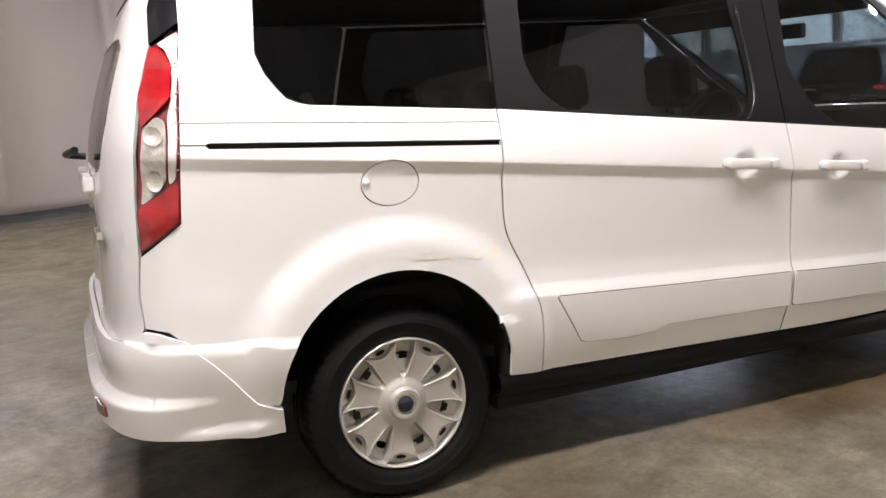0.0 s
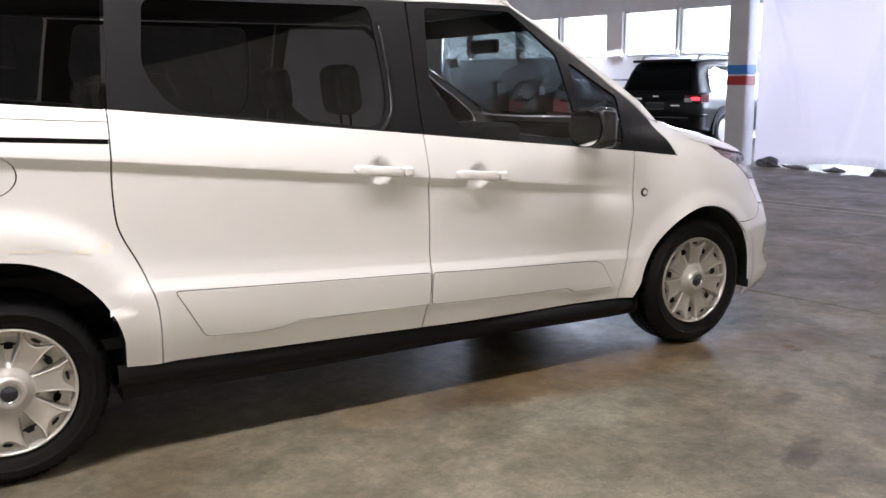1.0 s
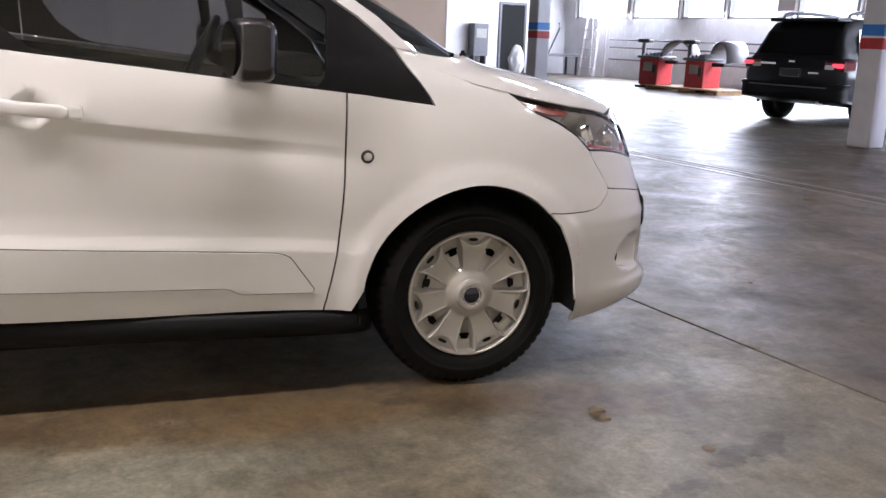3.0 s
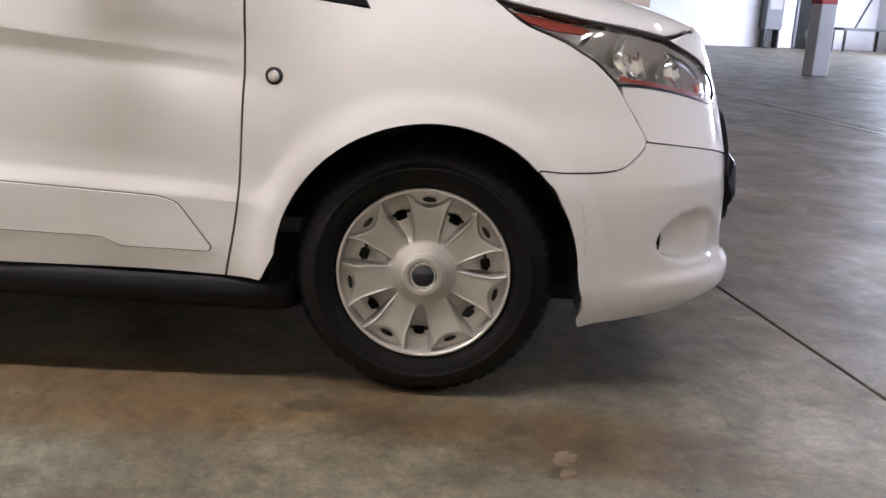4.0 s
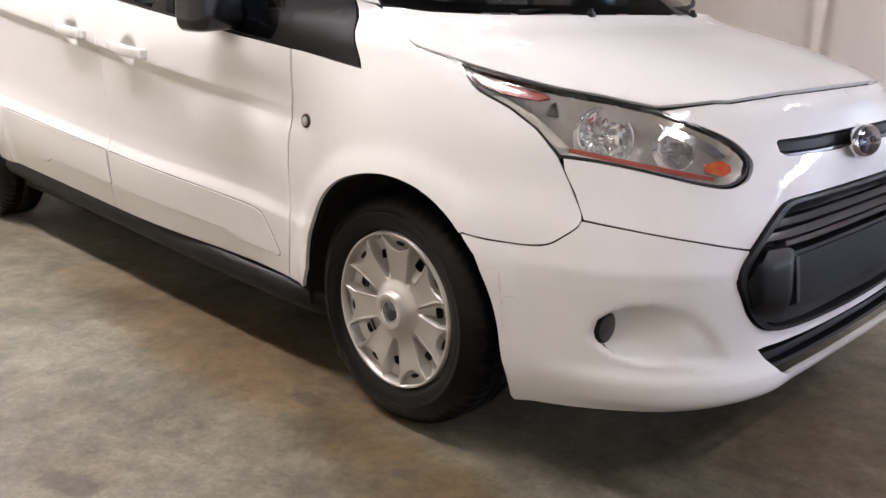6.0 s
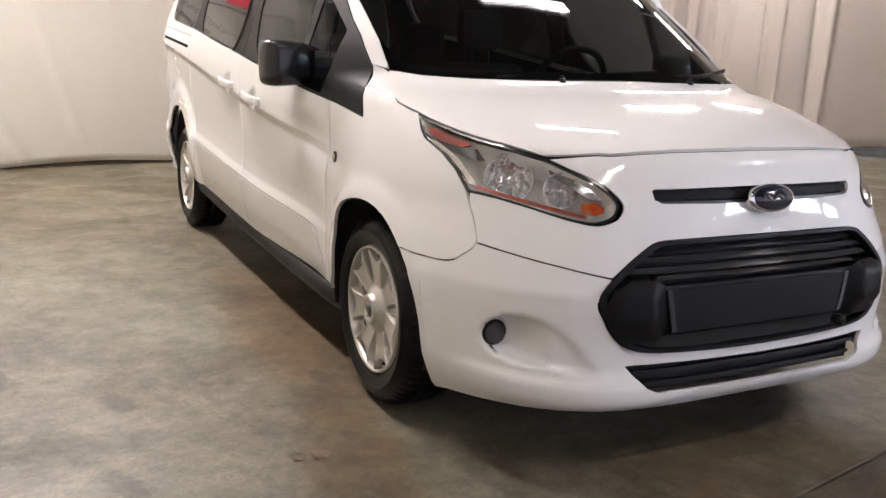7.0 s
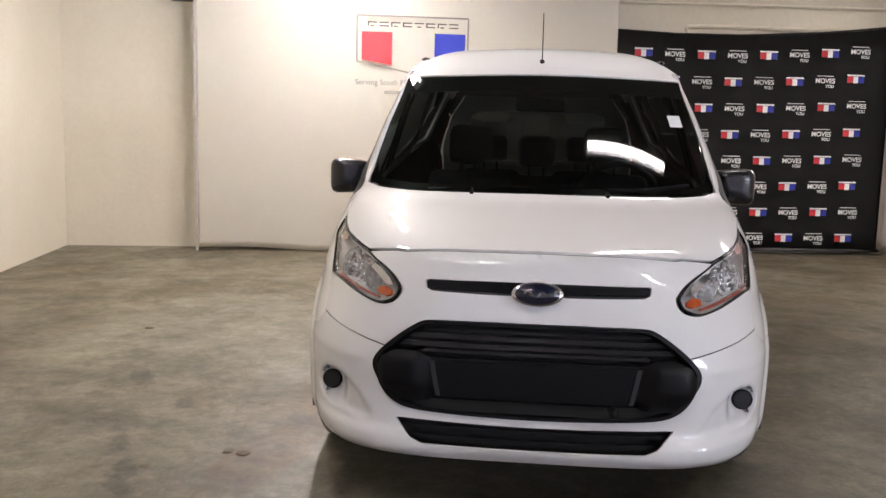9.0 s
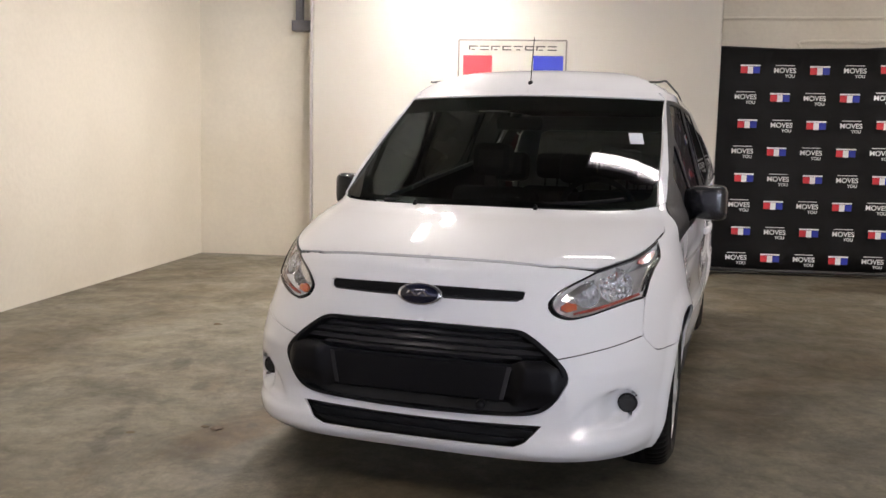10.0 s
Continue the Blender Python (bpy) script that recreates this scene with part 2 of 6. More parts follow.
CLEAR_LENS = glass("clear_lamp_lens", (0.93, 0.93, 0.93))
WHITE_LENS = material("clear_lamp_section", (0.70, 0.69, 0.66), 0.15, 0.1, var=0.3, scale=40, coat=1.0)
TINT_FRONT = glass("lightly_tinted_glass", (0.42, 0.45, 0.50))
TINT_REAR = glass("privacy_glass", (0.11, 0.115, 0.12))
TINT_WIND = glass("windscreen_glass", (0.18, 0.205, 0.192))
BADGE_BLUE = material("badge_blue", (0.006, 0.008, 0.026), 0.2, coat=1.0)
CLOTH = material("dark_seat_cloth", (0.022, 0.022, 0.024), 0.85, fine=0.5, fine_scale=400)
CABIN = material("dark_cabin_plastic", (0.02, 0.02, 0.022), 0.6, bump=0.1, bump_scale=300)
FLOOR = floor_material()
WALL = material("cream_wall_paint", (0.70, 0.655, 0.55), 0.65, var=0.30, scale=1.2, tint=(0.55, 0.50, 0.40), fine=0.10, fine_scale=25, bump=0.25, bump_scale=18)
WHITE_WALL = material("white_block_wall", (0.74, 0.73, 0.74), 0.7, var=0.3, scale=1.5, bump=0.3, bump_scale=30)
SHEET = material("white_vinyl_sheet", (0.86, 0.83, 0.76), 0.50, var=0.12, scale=0.9, tint=(0.76, 0.72, 0.63))
DRAPE = material("cream_drape_cloth", (0.77, 0.70, 0.645), 0.85, var=0.22, scale=1.3, tint=(0.66, 0.58, 0.52), fine=0.1, fine_scale=200, bump=0.25, bump_scale=7)
PLASTIC = translucent("white_plastic_sheet", (0.80, 0.76, 0.80), 0.42)
BLACK_CLOTH = material("black_banner_cloth", (0.017, 0.017, 0.018), 0.75, var=0.3, scale=3, fine=0.3, fine_scale=500)
CEILING = material("dark_grey_ceiling", (0.12, 0.115, 0.11), 0.8, var=0.3, scale=1.0)
PILLAR = material("grey_pillar_paint", (0.58, 0.58, 0.62), 0.5, var=0.3, scale=3, bump=0.2, bump_scale=20)
BLUE = material("blue_paint", (0.03, 0.19, 0.56), 0.5, var=0.2, scale=6)
RED = material("red_paint", (0.42, 0.030, 0.032), 0.5, var=0.35, scale=6)
PRINT_RED = material("printed_red", (0.66, 0.035, 0.05), 0.5, var=0.1, scale=4)
PRINT_BLUE = material("printed_blue", (0.02, 0.035, 0.36), 0.5, var=0.1, scale=4)
PRINT_WHITE = material("printed_white", (0.78, 0.78, 0.78), 0.5, var=0.1, scale=9)
PRINT_DARK = material("printed_dark_grey", (0.045, 0.042, 0.04), 0.5, var=0.2, scale=9)
PRINT_GREY = material("printed_grey", (0.30, 0.28, 0.25), 0.5, var=0.2, scale=9)
TUBE_GLOW = glow("tube_glow", TUBE_COLOR, 72.0)
SUV_BLACK = material("black_car_paint", (0.008, 0.009, 0.011), 0.30, spec=0.3)
SUV_GLASS = material("dark_car_glass", (0.006, 0.007, 0.008), 0.06, coat=0.5)
ROOF_RAIL = material("grey_roof_rail", (0.25, 0.25, 0.27), 0.35, 0.6)
TAIL_GLOW = glow("lit_tail_lamp", (1.0, 0.03, 0.05), 4.0)
HOOD_GREY = material("grey_guard_plastic", (0.17, 0.16, 0.165), 0.5, var=0.3, scale=5)
MACHINE_GREY = material("grey_machine_plastic", (0.12, 0.12, 0.13), 0.5, var=0.3, scale=8)
WOOD = material("pallet_wood", (0.36, 0.22, 0.11), 0.7, var=0.5, scale=12, fine=0.3)
ALU = material("ladder_aluminium", (0.66, 0.62, 0.62), 0.4, 0.6, var=0.3, scale=20)
CRUMB = material("floor_crumb", (0.16, 0.12, 0.08), 0.8, var=0.5, scale=60)
JOINT_GREY = material("moulding_joint", (0.16, 0.155, 0.15), 0.6)
SCUFF = material("pinkish_scuff", (0.64, 0.58, 0.54), 0.6, var=0.9, scale=60, tint=(0.755, 0.75, 0.74))
SCRAPE = material("rusty_scrape", (0.73, 0.70, 0.60), 0.5, var=0.7, scale=25, tint=(0.79, 0.785, 0.765))

# ---- small builders ----


def part(name, bm, mat, parent=None, label="", smooth=False, m=None):
    """Links a bmesh as one mesh object under a thing or a part."""
    me = bpy.data.meshes.new(name)
    bm.to_mesh(me)
    bm.free()
    for p in me.polygons:
        p.use_smooth = smooth
    me.materials.append(mat)
    ob = new(name, me)
    if parent:
        ob.parent = parent
    if m is not None:
        ob.matrix_basis = m
    return tagged(ob, label)


def thing(name, label, category, m=None, group="", kind=""):
    ob = new(name)
    ob.empty_display_size = 0.1
    if m is not None:
        ob.matrix_world = m
    return tagged(ob, label, category, group, kind)


def box(bm, x0, x1, y0, y1, z0, z1, bevel=0.0, m=None):
    made = bmesh.ops.create_cube(bm, size=1, matrix=Matrix.Translation(((x0 + x1) / 2, (y0 + y1) / 2, (z0 + z1) / 2)) @ Matrix.Diagonal((x1 - x0, y1 - y0, z1 - z0, 1)))["verts"]
    if bevel:
        edges = list({e for v in made for e in v.link_edges})
        made = bmesh.ops.bevel(bm, geom=edges, offset=bevel, segments=2, profile=0.5, affect="EDGES")["verts"]
    if m is not None:
        bmesh.ops.transform(bm, matrix=m, verts=list({v for v in made}))
    return bm


def boxed(*args, **kw):
    return box(bmesh.new(), *args, **kw)


def lathe(profile, axis="y", steps=48, arc=(0.0, 360.0)):
    """Turns a profile of (radius, along) round an axis."""
    bm = bmesh.new()
    full = abs(arc[1] - arc[0]) >= 359.9
    n = steps if full else steps + 1
    rings = []
    for k in range(n):
        a = radians(arc[0] + (arc[1] - arc[0]) * k / steps)
        ring = []
        for r, s in profile:
            c, d = r * math.cos(a), r * math.sin(a)
            ring.append(bm.verts.new({"y": (c, s, d), "z": (c, d, s), "x": (s, c, d)}[axis]))
        rings.append(ring)
    for k in range(n if full else n - 1):
        a, b = rings[k], rings[(k + 1) % n]
        for j in range(len(profile) - 1):
            bm.faces.new((a[j], a[j + 1], b[j + 1], b[j]))
    bmesh.ops.remove_doubles(bm, verts=bm.verts, dist=1e-6)
    bmesh.ops.recalc_face_normals(bm, faces=bm.faces)
    return bm


def tube(points, radius, sides=8, closed=False, flat_y=1.0):
    """A rod swept along a line of points."""
    bm = bmesh.new()
    pts = [Vector(p) for p in points]
    rings = []
    for k, p in enumerate(pts):
        a, b = pts[k - 1] if (k or closed) else p, pts[(k + 1) % len(pts)] if (k + 1 < len(pts) or closed) else p
        d = (b - a).normalized()
        side = d.cross(Vector((0, 0, 1)))
        if side.length < 0.1:
            side = d.cross(Vector((1, 0, 0)))
        side.normalize()
        up = side.cross(d)
        rings.append([bm.verts.new(p + radius * (math.cos(2 * math.pi * j / sides) * side * flat_y + math.sin(2 * math.pi * j / sides) * up)) for j in range(sides)])
    for k in range(len(rings) - (0 if closed else 1)):
        a, b = rings[k], rings[(k + 1) % len(rings)]
        for j in range(sides):
            bm.faces.new((a[j], a[(j + 1) % sides], b[(j + 1) % sides], b[j]))
    if not closed:
        bm.faces.new(rings[0][::-1])
        bm.faces.new(rings[-1])
    bmesh.ops.recalc_face_normals(bm, faces=bm.faces)
    return bm


def curve(points, n=5):
    """A smooth line through the points."""
    out = []
    for i in range(len(points) - 1):
        p0, p1, p2, p3 = points[max(i - 1, 0)], points[i], points[i + 1], points[min(i + 2, len(points) - 1)]
        for k in range(n):
            s = k / n
            out.append(tuple(0.5 * (2 * b + (c - a) * s + (2 * a - 5 * b + 4 * c - d) * s * s + (3 * b - a - 3 * c + d) * s ** 3)
                             for a, b, c, d in zip(p0, p1, p2, p3)))
    out.append(tuple(points[-1]))
    return out


def rounded(poly, r, n=5):
    """The polygon with its corners rounded."""
    out, m = [], len(poly)
    for i in range(m):
        a, b, c = (Vector(poly[k % m]) for k in (i - 1, i, i + 1))
        d1, d2 = (a - b), (c - b)
        k = min(r, d1.length * 0.45, d2.length * 0.45)
        p, q = b + d1.normalized() * k, b + d2.normalized() * k
        for j in range(n + 1):
            s = j / n
            out.append(tuple((1 - s) ** 2 * p + 2 * s * (1 - s) * b + s * s * q))
    return out


def round_poly(cx, cz, rx, rz, n=28):
    return [(cx + rx * math.cos(2 * math.pi * k / n), cz + rz * math.sin(2 * math.pi * k / n)) for k in range(n)]


# ---- the van's skin, as a smooth body of half widths ----


def table(rows, lo, hi, n=1400):
    """A smooth table through (key, value) rows, sampled finely."""
    keys, vals = [k for k, _ in rows], [v for _, v in rows]
    slopes = [(vals[min(i + 1, len(rows) - 1)] - vals[max(i - 1, 0)]) / (keys[min(i + 1, len(rows) - 1)] - keys[max(i - 1, 0)]) for i in range(len(rows))]
    out = []
    for k in range(n + 1):
        v = lo + (hi - lo) * k / n
        if v <= keys[0]:
            out.append(vals[0])
        elif v >= keys[-1]:
            out.append(vals[-1])
        else:
            i = max(j for j in range(len(keys)) if keys[j] <= v)
            h = keys[i + 1] - keys[i]
            s = (v - keys[i]) / h
            out.append((2 * s ** 3 - 3 * s * s + 1) * vals[i] + (s ** 3 - 2 * s * s + s) * slopes[i] * h + (3 * s * s - 2 * s ** 3) * vals[i + 1] + (s ** 3 - s * s) * slopes[i + 1] * h)
    return out, lo, n / (hi - lo), n


def read(tab, v):
    vals, lo, per, n = tab
    f = (v - lo) * per
    if f <= 0:
        return vals[0]
    if f >= n:
        return vals[n]
    i = int(f)
    return vals[i] + (vals[i + 1] - vals[i]) * (f - i)


def smooth(a, b, v):
    s = min(max((v - a) / (b - a), 0.0), 1.0)
    return s * s * (3 - 2 * s)


SIDE = table([(-.62, .886), (-.45, .888), (-.32, .894), (-.225, .8995), (-.203, .9005), (-.199, .9015), (-.168, .9135), (-.164, .9145), (-.13, .911), (-.08, .902), (0, .882)], -.7, 0.0, 2800)
LOW = table([(-.40, .825), (-.26, .862), (-.14, .890), (-.05, .901), (.002, .904), (.008, .9035), (.042, .8925), (.050, .891), (.12, .887)], -.45, .15)
NOSE_W = table([(.15, .855), (.20, .880), (.30, .908), (.5, .918), (.62, .914), (.72, .896), (.85, .872), (.93, .850), (.97, .840), (1.05, .836), (1.10, .838)], .1, 1.15)
NOSE_X = table([(.14, 3.76), (.18, 3.84), (.215, 3.888), (.25, 3.915), (.285, 3.917), (.35, 3.903), (.5, 3.898), (.6, 3.893), (.70, 3.888), (.78, 3.876), (.85, 3.860), (.905, 3.832),
                (.94, 3.75), (.97, 3.645), (1.0, 3.525), (1.03, 3.40), (1.06, 3.26), (1.10, 3.175), (1.20, 3.01), (1.35, 2.755), (1.48, 2.53), (1.575, 2.36), (1.60, 2.315), (1.62, 2.272), (1.645, 2.205)], .1, 1.68)
POLE = table([(.9, 2.70), (1.0, 2.60), (1.093, 2.2), (1.3, 1.9), (1.575, 1.6)], .1, 1.6)
EXP_M = table([(.50, 4.7), (.60, 4.4), (.70, 3.75), (.80, 3.1), (.9, 2.6), (1.0, 2.6), (1.1, 3.15), (1.2, 4.6), (1.35, 5.7), (1.575, 6.2)], .1, 1.6)
EXP_N = table([(.50, 2.4), (.60, 2.3), (.70, 2.3), (.80, 2.5), (.9, 2.5), (1.0, 2.6), (1.1, 3.0)], .1, 1.6)
TAIL_X = table([(.15, -.80), (.30, -.86), (.55, -.86), (.65, -.84), (1.0, -.825), (1.25, -.79), (1.575, -.68), (1.645, -.640)], .1, 1.68)
ARCHES = ((-0.01, .375, .380), (3.068, .313, .373))
TOP_Z = 1.645
CUPS = ((1.325, 0.962), (1.765, 0.918))


def belt(x):
    return 1.216 - 0.108 * (x - 0.379) if x > 0.379 else 1.216 - 0.095 * (x - 0.379)


def flank(x, z):
    b = belt(x)
    if z <= b:
        w = read(SIDE, z - b)
        e = z - (.6265 - .0585 * x)
        if e < .12:
            low = read(LOW, e)
            if x < .42 and e > -.06:
                low += (.888 - low) * smooth(.42, .30, x)
            w += (low - w) * smooth(.12, .06, e)
        if x > 2.1:
            w -= 0.028 * smooth(2.1, 2.6, x) * math.exp(-((z - b + .165) / .06) ** 2)
    else:
        w = .880 - .145 * ((z - b) / (1.60 - b)) ** 1.12
    w *= 1 - .010 * ((x - 1.3) / 1.3) ** 2
    k = smooth(2.3, 3.0, x)
    if k > 0 and z < 1.1:
        w += (read(NOSE_W, z) - w) * k
    for cx, cz, r in ARCHES:
        d = math.hypot(x - cx, z - cz) - r
        if d < 0.25:
            w += .021 * (1 - smooth(.075, .175, d)) * smooth(-.62, -.38, x) if cx < 1 else .013 * (1 - smooth(.022, .080, d))
    for cx, cz in CUPS:                     # hollows behind the door handles
        d = math.hypot((x - cx) / 0.062, (z - cz) / 0.052)
        if d < 1:
            w -= 0.023 * (1 - smooth(0.40, 1.0, d))
    if 1.6 < x < 3.0 and z < 1.2:           # the waist between front door and wheel
        w -= smooth(1.6, 2.5, x) * smooth(3.0, 2.72, x) * (.024 + .028 * smooth(.75, .40, z)) * smooth(1.0, .85, z)
    return w + .022 - .010 * smooth(1.1, 1.3, z)


def half(x, z):
    """Half width of the body at x and height z."""
    w = flank(x, z)
    xc, xf = read(POLE, z), read(NOSE_X, z)
    if x > xc:
        u = (x - xc) / (xf - xc)
        if u >= 1:
            return 1 - u
        w *= (1 - u ** read(EXP_N, z)) ** (1 / read(EXP_M, z))
    if x < -.25:
        u = (-.25 - x) / (-.25 - read(TAIL_X, z))
        if u >= 1:
            return 1 - u
        w *= (1 - u ** 4.5) ** (1 / 4.5)
    return w


def radial(a, z, cx, way):
    s, c = math.sin(a), math.cos(a) * way
    lo, hi = 0.0, 2.2
    for _ in range(26):
        r = (lo + hi) / 2
        if r * abs(s) < half(cx + r * c, z):
            lo = r
        else:
            hi = r
    return Vector((cx + lo * c, -lo * s, z))


def settle(p):
    """The front end sits a little further back and higher."""
    p.x, p.z = p.x - .010 * smooth(3.3, 3.9, p.x) * smooth(.55, .70, p.z), p.z + .007 * smooth(.55, .65, p.z) * smooth(1.06, .98, p.z) * smooth(2.6, 3.2, p.x)
    return p


def side(x, z):
    return settle(Vector((x, -half(x, z), z)))


def nose(deg, z):
    return settle(radial(radians(deg * 1.025), z, 2.1, 1))


def tail(deg, z):
    return radial(radians(deg), z, -0.1, -1)


def turn_of(x, z):
    """The nose angle of a point of the flank."""
    return math.degrees(math.atan2(half(x, z), x - 2.1)) / 1.025


UNIT = {side: 1.0, nose: 0.03, tail: 0.015}


def panel(name, outline, mat, parent, space=side, holes=(), cell=0.03, offset=0.0, thick=0.012, both=True, centre=False, label="", sink=None, push=None, flat_shade=False, creases=()):
    """A sheet of the van's skin inside an outline, with turned-in edges. both: a twin on the other flank; centre: one sheet across the middle."""
    bm = bmesh.new()
    k = UNIT[space]
    edges = []
    for loop in (outline, *holes):
        vs = [bm.verts.new((u * k, v, 0)) for u, v in loop]
        edges += [bm.edges.new((vs[i], vs[(i + 1) % len(vs)])) for i in range(len(vs))]
    bmesh.ops.triangle_fill(bm, use_beauty=True, use_dissolve=False, edges=edges)
    us, zs = [v.co.x for v in bm.verts], [v.co.y for v in bm.verts]
    for axis, lo, hi in ((0, min(us), max(us)), (1, min(zs), max(zs))):
        n = max(int((hi - lo) / cell), 1)
        for i in range(1, n):
            at = lo + (hi - lo) * i / n
            bmesh.ops.bisect_plane(bm, geom=bm.verts[:] + bm.edges[:] + bm.faces[:], dist=1e-6,
                                   plane_co=(at, 0, 0) if axis == 0 else (0, at, 0), plane_no=(1, 0, 0) if axis == 0 else (0, 1, 0))
    for (u0, v0), (u1, v1) in creases:       # cuts along the skin's creases keep them crisp
        bmesh.ops.bisect_plane(bm, geom=bm.verts[:] + bm.edges[:] + bm.faces[:], dist=1e-6, plane_co=(u0 * k, v0, 0), plane_no=(v1 - v0, (u0 - u1) * k, 0))
    rim = [e for e in bm.edges if e.is_boundary and not (centre and max(abs(v.co.x) for v in e.verts) < 1e-5)]
    normals, e = {}, 0.002
    for v in bm.verts:
        u, z = v.co.x / k, v.co.y
        p = space(u, z)
        du, dz = space(u + e / k, z) - space(u - e / k, z), space(u, min(z + e, 1.66)) - space(u, z - e)
        n = du.cross(dz)
        n = n.normalized() if n.length > 1e-12 else Vector((0, -1, 0))
        if (n.y > 0 and space is side) or (space is nose and n.x < -0.4) or (space is tail and n.x > 0.4):
            n.negate()
        if space is not side and n.dot(p - Vector((2.1 if space is nose else -0.1, 0, p.z))) < 0:
            n.negate()
        if centre and abs(v.co.x) < 1e-5:
            n.y = 0
            p.y = 0
            n.normalize()
        normals[v] = n
        v.co = p + n * offset - (sink(u, z) if sink else 0.0) * (n if push is None else (n * (1 - push) + Vector((push, 0, 0))).normalized())
    for f in bm.faces:
        f.normal_update()
        if f.normal.dot(normals[f.verts[0]]) < 0:
            f.normal_flip()
        f.smooth = not flat_shade
    if thick:
        tops = {}
        for ed in rim:
            for v in ed.verts:
                if v not in tops:
                    tops[v] = (bm.verts.new(v.co), bm.verts.new(v.co - normals[v] * thick))
        for ed in rim:
            a, b = ed.verts
            f = bm.faces.new((tops[a][0], tops[b][0], tops[b][1], tops[a][1]))
            f.smooth = False
            f.normal_update()
    if centre:
        twin = {v: bm.verts.new((v.co.x, -v.co.y, v.co.z)) for v in bm.verts[:]}
        for f in [f for f in bm.faces]:
            g = bm.faces.new([twin[v] for v in reversed(f.verts)])
            g.smooth = f.smooth
        bmesh.ops.remove_doubles(bm, verts=[v for v in bm.verts if abs(v.co.y) < 1e-4], dist=2e-5)
    me = bpy.data.meshes.new(name)
    bm.to_mesh(me)
    bm.free()
    me.materials.append(mat)
    ob = new(name, me)
    ob.parent = parent
    tagged(ob, label)
    if both and not centre:
        left_twin(ob)
    return ob


def left_twin(ob, parent=None):
    """The mirror image of a part on the van's other flank."""
    me = ob.data.copy()
    me.transform(Matrix.Diagonal((1, -1, 1, 1)))
    me.flip_normals()
    o = new(ob.name, me)
    o.parent = parent or ob.parent
    if "label" in ob:
        o["label"] = ob["label"]
    return o


# ---- the van ----
van = thing("van", "white long-wheelbase passenger van with black trim, scraped above the rear wheel", "van")


def sill_z(x):
    return 0.347 - 0.0285 * (x - 0.5)


def arch(k, x0, x1, n=26):
    """Points of a wheel opening from x0 over the top to x1."""
    cx, cz, r = ARCHES[k]
    a0, a1 = math.acos(max(-1, min(1, (x0 - cx) / r))), math.acos(max(-1, min(1, (x1 - cx) / r)))
    return [(cx + r * math.cos(a0 + (a1 - a0) * i / n), cz + r * math.sin(a0 + (a1 - a0) * i / n)) for i in range(n + 1)]


def skin_creases(x0, x1):
    """The shoulder line and the ledge low on the doors, as cut lines between two stations."""
    ends = [((x0, belt(x0) + d), (x1, belt(x1) + d)) for d in (-.164, -.168, -.199, -.203)]
    return ends + [((x0, .6265 - .0585 * x0 + d), (x1, .6265 - .0585 * x1 + d)) for d in (.002, .008, .042, .050)]


GAP = 0.0028
gap_1 = curve([(.487, .342), (.480, .536), (.455, .63), (.427, .704), (.385, .79), (.366, .851), (.360, .95), (.361, 1.05), (.362, 1.121)], 4)
gap_1_up = [(.366, 1.19), (.373, 1.295), (.385, 1.42), (.408, 1.603)]
gap_2 = curve([(1.514, .317), (1.521, .371), (1.543, .47), (1.546, .544), (1.543, .75), (1.534, .95), (1.527, belt(1.527))], 4)
gap_2_up = [(1.528, 1.2), (1.533, 1.36), (1.540, 1.603)]
gap_3 = curve([(2.574, .288), (2.608, .45), (2.625, .607), (2.636, .80), (2.638, belt(2.638))], 5)


def shifted(points, dx):
    return [(x + dx, z) for x, z in points]


def belt_line(x0, x1, n=10, dz=0.0):
    return [(x0 + (x1 - x0) * i / n, belt(x0 + (x1 - x0) * i / n) + dz) for i in range(n + 1)]


def slot_z(x):
    return 1.1395 - 0.0635 * x


def seam_z(x):
    return 1.2005 - 0.0643 * x


# rear quarter: below the slide rail, the strip above it, and the pillar round the rear window
fuel = round_poly(-.010, 1.022, .093, .070, 36)
panel("quarter_panel", arch(0, -.388, .364) + [(.366, .351)] + shifted(gap_1, -GAP)
      + [(.36, slot_z(.36) - .010), (-.525, slot_z(-.525) - .010), (-.535, slot_z(-.535) - .002), (-.600, slot_z(-.60) - .002)]
      + [(-.604, 1.12), (-.617, .961), (-.729, .869), (-.742, .76), (-.738, .662), (-.680, .652), (-.641, .619), (-.574, .523), (-.487, .408), (-.396, .395)],
      PAINT, van, holes=[fuel], cell=0.022, creases=skin_creases(-.3, .35)[:4], label="white rear quarter with a scrape over the wheel")
panel("fuel_flap", round_poly(-.010, 1.022, .089, .0665, 36), PAINT, van, cell=0.02, both=False)
panel("rail_cover", [(.361, slot_z(.36) + .007), (.362, seam_z(.362) - .0015), (-.592, seam_z(-.592) - .0015), (-.599, slot_z(-.60) + .002), (-.535, slot_z(-.535) + .002), (-.525, slot_z(-.525) + .007)],
      PAINT, van, cell=0.03)
rear_glass = rounded([(-.326, 1.628), (-.358, 1.420), (-.340, 1.360), (-.290, 1.288), (-.230, 1.268), (.352, 1.219), (.398, 1.608)], 0.022)
panel("window_pillar", [(.362, seam_z(.362) + .0015), (.362, 1.2195), (.352, 1.217), (-.229, 1.2655), (-.262, 1.273), (-.293, 1.287), (-.318, 1.318), (-.344, 1.360), (-.3615, 1.420), (-.328, 1.629), (-.540, 1.629),
                        (-.553, 1.50), (-.575, 1.37), (-.592, seam_z(-.592) + .0015)], PAINT, van, cell=0.028)
